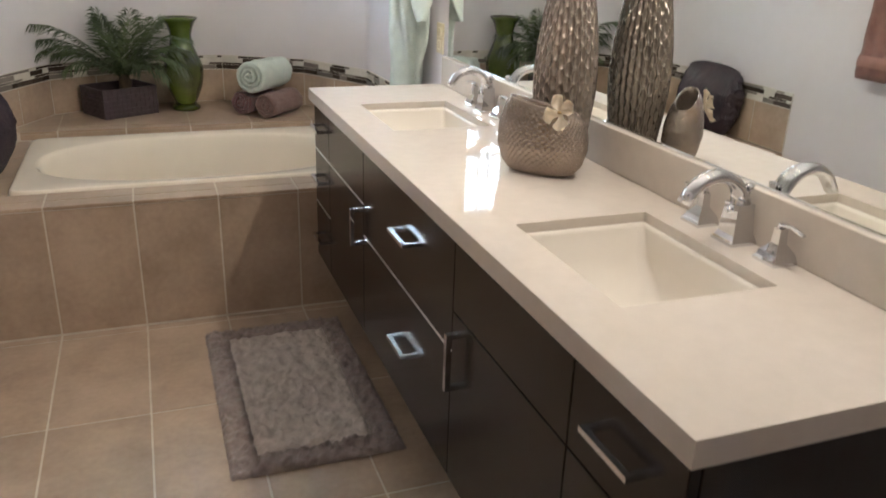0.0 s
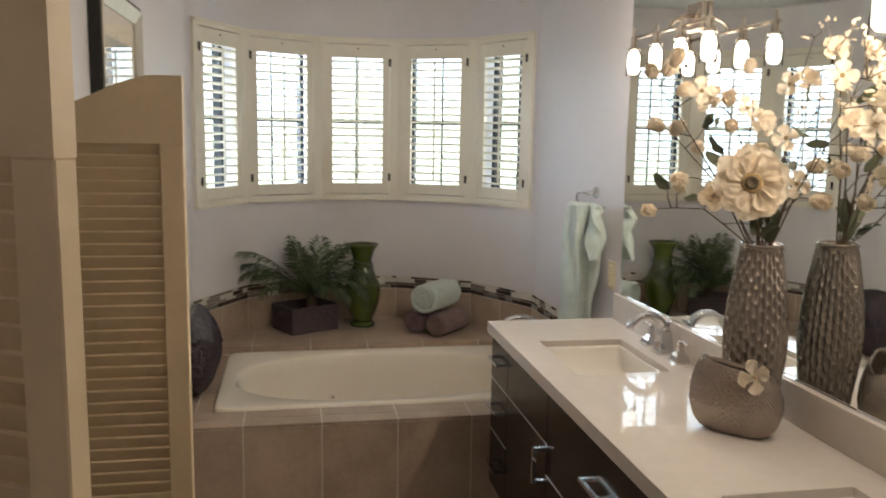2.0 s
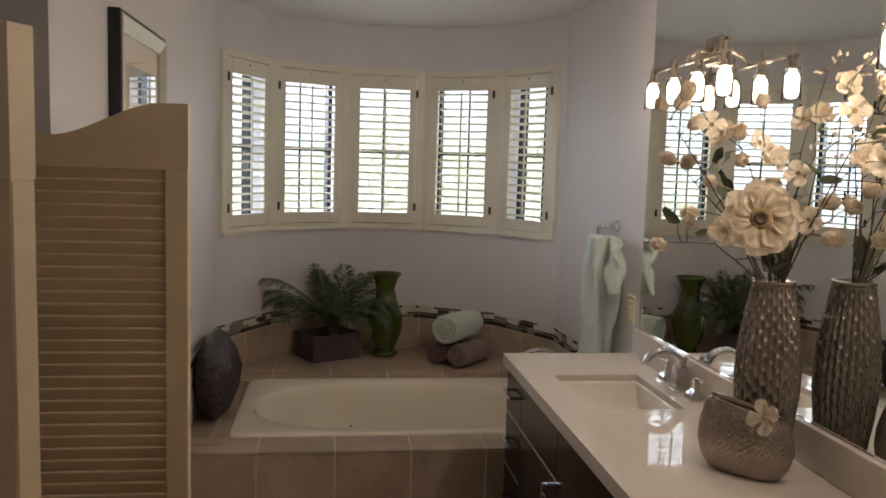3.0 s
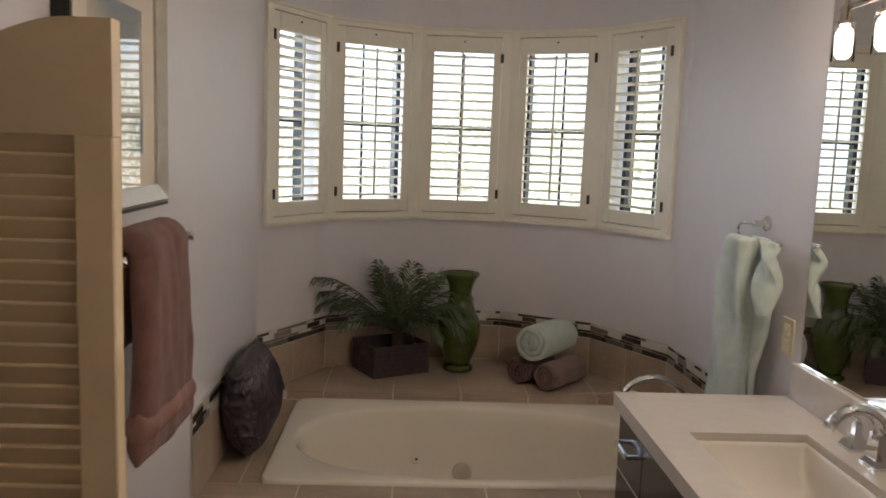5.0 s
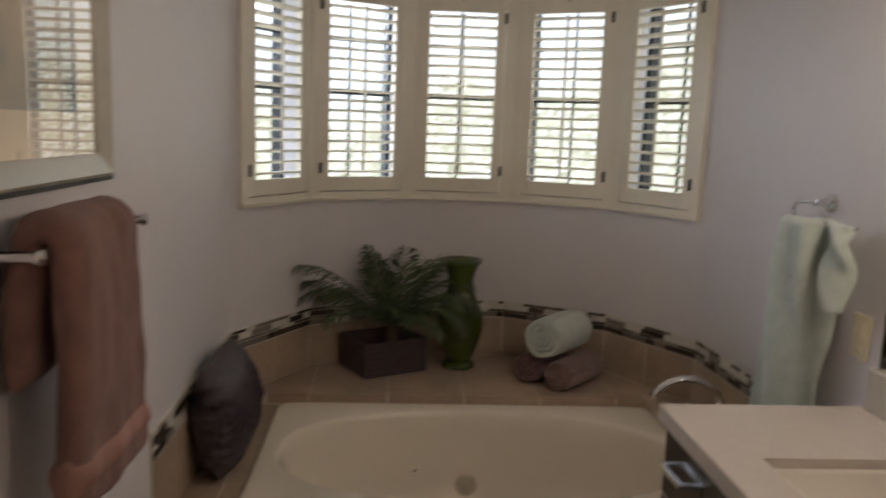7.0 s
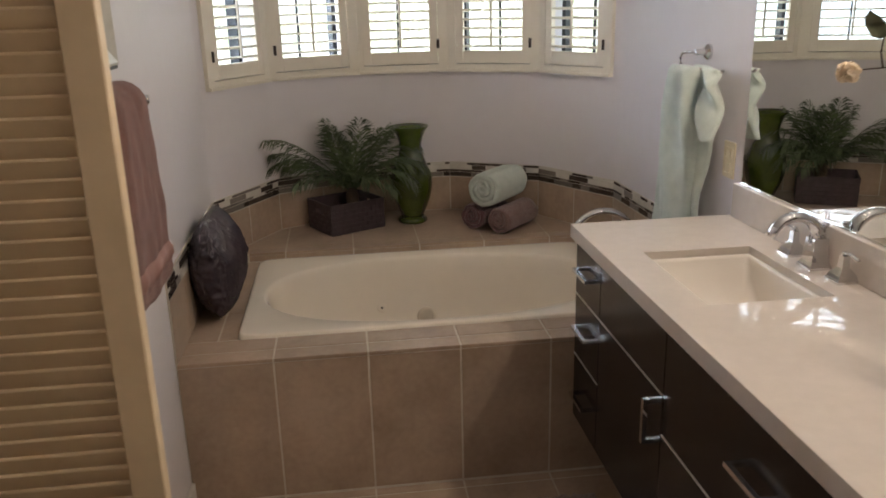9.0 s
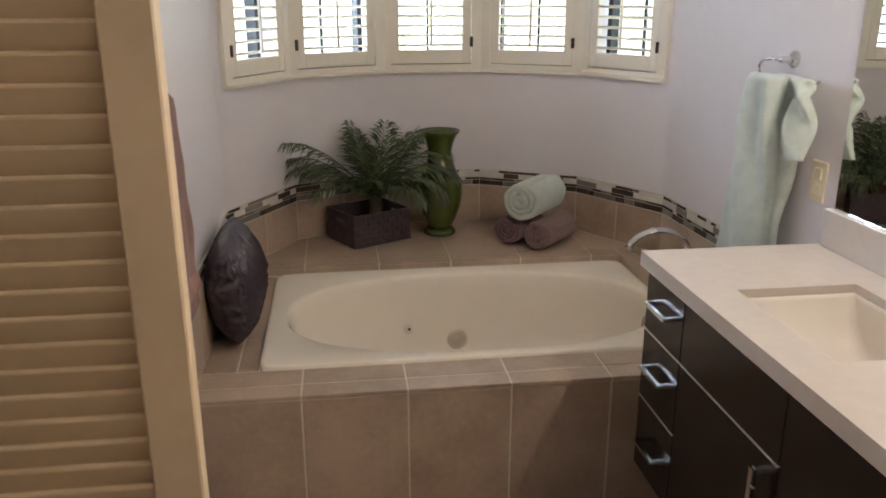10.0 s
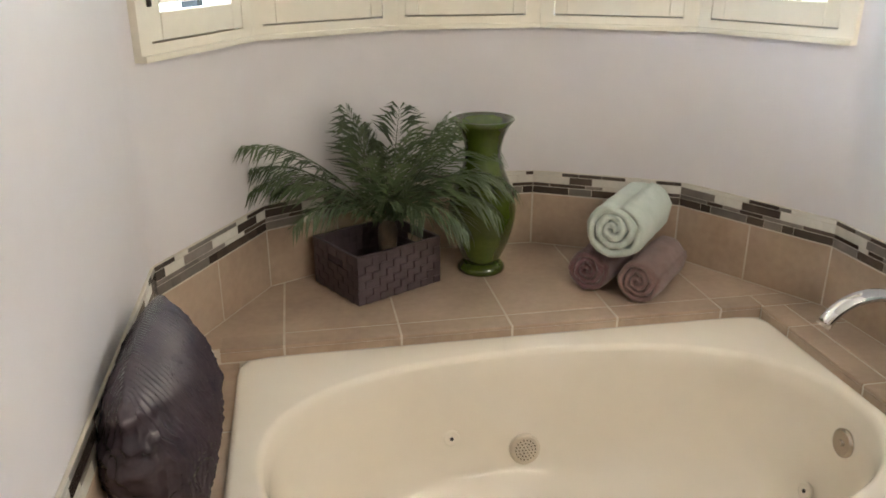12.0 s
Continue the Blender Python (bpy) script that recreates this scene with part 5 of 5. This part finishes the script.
def build_ring_towel():
    r = thing("towel_ring", "chrome open towel holder on a faceted flange", "towel holder", pose(XR - 0.009, 3.42, 1.412))
    bm = lathe([(0.026, 0), (0.026, 0.008), (0.018, 0.016), (0.012, 0.02), (0.010, 0.05), (0.0, 0.052)], 12)
    bm.transform(Matrix.Rotation(-math.pi / 2, 4, "Y"))
    part("flange", bm, CHROME, r)
    part("arm", tube([(-0.045, -0.008, 0), (-0.048, 0.06, -0.002), (-0.05, 0.10, -0.008), (-0.052, 0.112, -0.024), (-0.052, 0.108, -0.046), (-0.052, 0.08, -0.052), (-0.052, -0.20, -0.052), (-0.052, -0.215, -0.045)], 0.0052, 8), CHROME, r, "bent chrome rod", smooth=True)
    t = thing("hand_towel", "pale mint terry towel gathered on the towel holder", "towel", pose(XR - 0.06, 3.42, 1.358))

    def drape(z_end, top, bottom, x0, seed, thick):
        """Gathered cloth fanning out below its fold; top and bottom are spans in y."""
        bm = bmesh.new()
        nu, nv = 56, 46
        rows = []
        for j in range(nv + 1):
            v = j / nv
            k = v ** 0.75
            z = 0.012 * (1 - v) + (z_end) * v
            ya, yb = top[0] + (bottom[0] - top[0]) * k, top[1] + (bottom[1] - top[1]) * k
            row = []
            for i in range(nu):
                a = 2 * math.pi * i / nu
                c, s = math.cos(a), math.sin(a)
                y = (ya + yb) / 2 + (yb - ya) / 2 * math.copysign(abs(c) ** 0.7, c)
                th = thick * (0.75 + 0.35 * math.sin(math.pi * min(1, v * 1.1))) * (0.55 if j == 0 else 1)
                fold = (0.016 + 0.006 * noise.noise((z * 5, seed, 2.0))) * math.sin(34 * (y + 0.12 * v) / (0.5 + 0.6 * k) + seed) * min(1, 3 * v + 0.3)
                x = x0 + th * math.copysign(abs(s) ** 0.7, s) + fold + 0.010 * noise.noise((y * 16, z * 7, seed))
                row.append(bm.verts.new((x, y, z + 0.012 * noise.noise((y * 9, seed, v * 2)) * v)))
            rows.append(row)
        for a, b in zip(rows, rows[1:]):
            for i in range(nu):
                bm.faces.new((a[i], a[(i + 1) % nu], b[(i + 1) % nu], b[i]))
        bm.faces.new(rows[0])
        bm.faces.new(rows[-1])
        return bm
    part("long_fall", drape(-0.60, (-0.085, 0.080), (-0.075, 0.175), -0.034, 1.0, 0.036), MINT, t, smooth=True)
    part("back_fall", drape(-0.53, (-0.10, 0.03), (-0.10, 0.06), 0.020, 4.0, 0.016), MINT, t, smooth=True)
    part("short_fall", drape(-0.21, (-0.205, -0.115), (-0.222, -0.138), -0.016, 7.0, 0.019), MINT, t, smooth=True)


build_outlet()
build_ring_towel()

# ---- swing doors ----


def build_swing_door(m):
    d = thing("swing_door", "cream louvered cafe door leaf standing open", "door", m, group="cafe doors")
    W, T, Z0, ZT, ZL = 0.385, 0.028, 0.455, 1.757, 1.62
    st, s0 = 0.047, 0.047
    part("stile", box((W - st, 0, Z0), (W, T, ZL), 0.002, 1), DOOR_PAINT, d)
    part("stile", box((0, 0, Z0), (s0, T, ZL), 0.002, 1), DOOR_PAINT, d)
    part("rail", box((s0, 0, Z0), (W - st, T, Z0 + 0.10), 0.002, 1), DOOR_PAINT, d)
    bm = bmesh.new()
    n = 28
    top = []
    for i in range(n + 1):
        x = W * i / n
        s = max(0.0, min(1.0, (x - W + 0.275) / 0.225))
        top.append((x, ZT - 0.072 * (1 - (s * s * (3 - 2 * s)))))
    outline = [(0, ZL)] + [(W, ZL)] + top[::-1]
    lo = [bm.verts.new((x, 0, z)) for x, z in outline]
    hi = [bm.verts.new((x, T, z)) for x, z in outline]
    bm.faces.new(lo)
    bm.faces.new(hi)
    for i in range(len(outline)):
        j = (i + 1) % len(outline)
        bm.faces.new((lo[i], lo[j], hi[j], hi[i]))
    part("top_rail", bm, DOOR_PAINT, d, "scalloped top rail")
    sl = mesh_of(box((s0 - 0.004, -0.0185, -0.003), (W - st + 0.004, 0.0185, 0.003), 0.0015, 1), "slat", DOOR_PAINT)
    count = 41
    pitch = (ZL - Z0 - 0.10) / count
    for k in range(count):
        o = new("slat", sl)
        o.parent = d
        o.matrix_basis = pose(0, T / 2 + 0.001, Z0 + 0.10 + pitch * (k + 0.5), -62)


build_swing_door(pose(-0.825, 1.838, 0))
build_swing_door(pose(-0.765, 1.034, 0.002, 0, 0, -26))

# ---- rugs ----


def build_rug(x0, y0, x1, y1, label):
    r = thing("bath_rug", label, "rug", pose((x0 + x1) / 2, (y0 + y1) / 2, 0.0), group="bath rugs")
    W, L = x1 - x0, y1 - y0

    def pile(ax, ay, bx, by, hgt, hole=None, seed=0.0, step=0.0085):
        bm = bmesh.new()
        nx, ny = int((bx - ax) / step), int((by - ay) / step)
        vs = {}
        for i in range(nx + 1):
            for j in range(ny + 1):
                x, y = ax + (bx - ax) * i / nx, ay + (by - ay) * j / ny
                e = min(x - ax, bx - x, y - ay, by - y)
                k = min(1.0, 0.12 + e / 0.012)
                if hole:
                    h_in = max(hole[0] - x, x - hole[2], hole[1] - y, y - hole[3])
                    if h_in < -0.014:
                        continue
                    k = min(k, max(0.2, min(1.0, (h_in + 0.014) / 0.014)))
                p = Vector((x, y, 0))
                h = hgt * k * (0.80 + 0.5 * noise.noise((x * 24, y * 24, seed)) + 0.75 * noise.noise((x * 80, y * 80, seed + 3)))
                wig = 0.003 * noise.noise((x * 60, y * 60, seed + 8))
                vs[(i, j)] = bm.verts.new((x + wig, y - wig, max(0.0015, h)))
        for i in range(nx):
            for j in range(ny):
                q = [vs.get(c) for c in ((i, j), (i + 1, j), (i + 1, j + 1), (i, j + 1))]
                if all(q):
                    bm.faces.new(q)
        return bm
    b = 0.078
    inner = (-W / 2 + b, -L / 2 + b, W / 2 - b, L / 2 - b)
    part("border", pile(-W / 2, -L / 2, W / 2, L / 2, 0.026, inner), RUG_EDGE, r, "darker taupe shag border", smooth=True)
    part("field", pile(*inner, 0.024, None, 5.0), RUG_MID, r, "pale taupe shag field", smooth=True)


build_rug(0.085, 2.115, 0.605, 3.035, "taupe shag bath rug with a pale middle by the far sink")
build_rug(0.085, 0.80, 0.605, 1.70, "taupe shag bath rug with a pale middle by the near sink")

# baseboard
whole("baseboard", box((XL + 0.0005, DOOR_Y1 + 0.002, 0.0), (XL + 0.014, Y_TUB - 0.003, 0.085), 0.003, 1), TRIM, "white painted baseboard along the wall", "baseboard", "structure")

# ---- tiles ----
J = 0.0058


def tile_block(parent, lo, hi, name="tile"):
    part(name, box(lo, hi, 0.0016, 1), TILE, parent)


deck = thing("tile_deck", "tan porcelain tiles on the tub front and ledges", "tiles", kind="structure")
joints = [XL + 0.002] + [-0.425 + 0.305 * k for k in range(5)] + [XR - 0.002]
for a, b in zip(joints, joints[1:]):
    tile_block(deck, (a + J / 2, Y_TUB - 0.0014, 0.004), (b - J / 2, Y_TUB + 0.0075, DECK - 0.0165))
    tile_block(deck, (a + J / 2, Y_TUB - 0.004, DECK - 0.0135), (b - J / 2, Y_TUB + 0.07, DECK))
    tile_block(deck, (a + J / 2, Y_TUB + 0.07 + J, DECK - 0.0095), (b - J / 2, TY0 - 0.002, DECK))
for a, b in ((TY0 + 0.002, 3.62), (3.62, 3.93), (3.93, TY1 + 0.004)):
    tile_block(deck, (XL + 0.003, a + J / 2, DECK - 0.0095), (XL + 0.105, b - J / 2, DECK))
    tile_block(deck, (XL + 0.105 + J, a + J / 2, DECK - 0.0095), (TX0 - 0.002, b - J / 2, DECK))
part("caulk", box((XL + 0.016, Y_TUB - 0.0065, 0.0002), (XR - 0.002, Y_TUB - 0.0016, 0.006), 0.0015, 1), GROUT, deck, "pale caulk bead along the floor")
# raised rear and end ledges, with an upright edge piece
xs = [TX0 - 0.05, -0.445, -0.145, 0.152, 0.447, 0.752, TX1 + 0.006, 1.051 + J / 2]
for a, b in zip(xs, xs[1:]):
    tile_block(deck, (a + J / 2, TY1 - 0.002, DECK + 0.004), (b - J / 2, TY1 + 0.0075, RAISED - 0.0105), "edge_tile")
    tile_block(deck, (a + J / 2, TY1 - 0.003, RAISED - 0.0095), (b - J / 2, TY1 + 0.066, RAISED))
rows = [XL - 0.1, -0.445, -0.145, 0.152, 0.447, 0.752, XR + 0.1]
for a, b in zip(rows, rows[1:]):
    y0 = TY1 + 0.066 + J if a > -0.5 else TY1 + 0.009
    poly = clip_poly([(a + J / 2, y0), (b - J / 2, y0), (b - J / 2, 4.98), (a + J / 2, 4.98)], BAYPOLY)
    if poly:
        part("tile", prism(poly, RAISED - 0.0095, RAISED - 0.0004), TILE, deck)
ys = [TY0 + 0.002, 3.50, 3.80, 4.10, TY1 - 0.006]
for a, b in zip(ys, ys[1:]):
    tile_block(deck, (TX1 - 0.001, a + J / 2, DECK + 0.004), (TX1 + 0.0075, b - J / 2, RAISED - 0.0105), "edge_tile")
    tile_block(deck, (TX1 - 0.002, a + J / 2, RAISED - 0.0095), (TX1 + 0.066, b - J / 2, RAISED))
    tile_block(deck, (TX1 + 0.066 + J, a + J / 2, RAISED - 0.0095), (1.05, b - J / 2, RAISED))

# skirting tiles and mosaic border up the walls
SK_IN, GR_IN = offset_line(LINE, -0.0085), offset_line(LINE, -0.0072)
MS_IN = offset_line(LINE, -0.0088)
skirt = thing("wall_tile_border", "tan skirting tiles with a brown and cream mosaic strip", "tiles", kind="structure")
SK1, MZ0, ROWS, PALE = 0.727, 0.7305, (0.0245, 0.0125, 0.0245, 0.0125), (0.10, 0.25, 0.60, 0.40)
bm = bmesh.new()
rnd = random.Random(5)
runs = []
for i in range(7):
    p, q = Vector(LINE[i]), Vector(LINE[i + 1])
    ln = (q - p).length
    u0 = (Y_TUB - LINE[0][1]) / ln if i == 0 else 0.0
    runs.append((i, u0, 1.0, ln))
for i, u0, u1, ln in runs:
    band(bm, FACE, GR_IN, u0, u1, i, DECK + 0.001, MZ0 + sum(ROWS) + 0.001)
part("grout", bm, GROUT, skirt, "pale grout")
for i, u0, u1, ln in runs:
    span = (u1 - u0) * ln
    cuts = max(1, round(span / 0.235))
    for c in range(cuts):
        a, b = u0 + (u1 - u0) * c / cuts, u0 + (u1 - u0) * (c + 1) / cuts
        bm = bmesh.new()
        band(bm, FACE, SK_IN, a + J / 2 / ln, b - J / 2 / ln, i, (DECK if i == 0 else RAISED) + 0.003, SK1)
        part("tile", bm, TILE, skirt)
    for r in range(4):
        s, z0 = 0.0, MZ0 + sum(ROWS[:r])
        while s < span - 0.004:
            w = rnd.choice((0.035, 0.055, 0.075, 0.095, 0.12))
            e = min(span, s + w)
            if span - e < 0.02:
                e = span
            bm = bmesh.new()
            band(bm, FACE, MS_IN, u0 + (s + 0.001) / ln, u0 + (e - 0.001) / ln, i, z0 + 0.0011, z0 + ROWS[r] - 0.0011)
            k = rnd.random()
            pale = PALE[r]
            part("mosaic_tile", bm, MOS_PALE if k < pale else MOS_DARK if k < pale + (1 - pale) * 0.62 else MOS_MID, skirt)
            s = e

# floor tiles
fl = thing("floor_tiles", "tan porcelain floor tiles laid in a straight grid", "floor", kind="structure")
shared = {}
for ix in range(-1, 6):
    for iy in range(-5, 3):
        x0, x1 = -0.73 + 0.305 * (ix), -0.73 + 0.305 * (ix + 1)
        y0, y1 = 1.935 + 0.61 * iy, 1.935 + 0.61 * (iy + 1)
        x0, x1 = max(x0, XL - 0.16), min(x1, XR)
        y0, y1 = max(y0, Y_BACK), min(y1, Y_TUB - 0.002)
        if x1 - x0 < 0.02 or y1 - y0 < 0.02:
            continue
        w, h = round(x1 - x0 - J, 4), round(y1 - y0 - J, 4)
        if (w, h) not in shared:
            shared[(w, h)] = mesh_of(box((0, 0, -0.011), (w, h, 0), 0.0014, 1), "tile", TILE)
        o = new("tile", shared[(w, h)])
        o.parent = fl
        o.location = (x0 + J / 2, y0 + J / 2, 0)
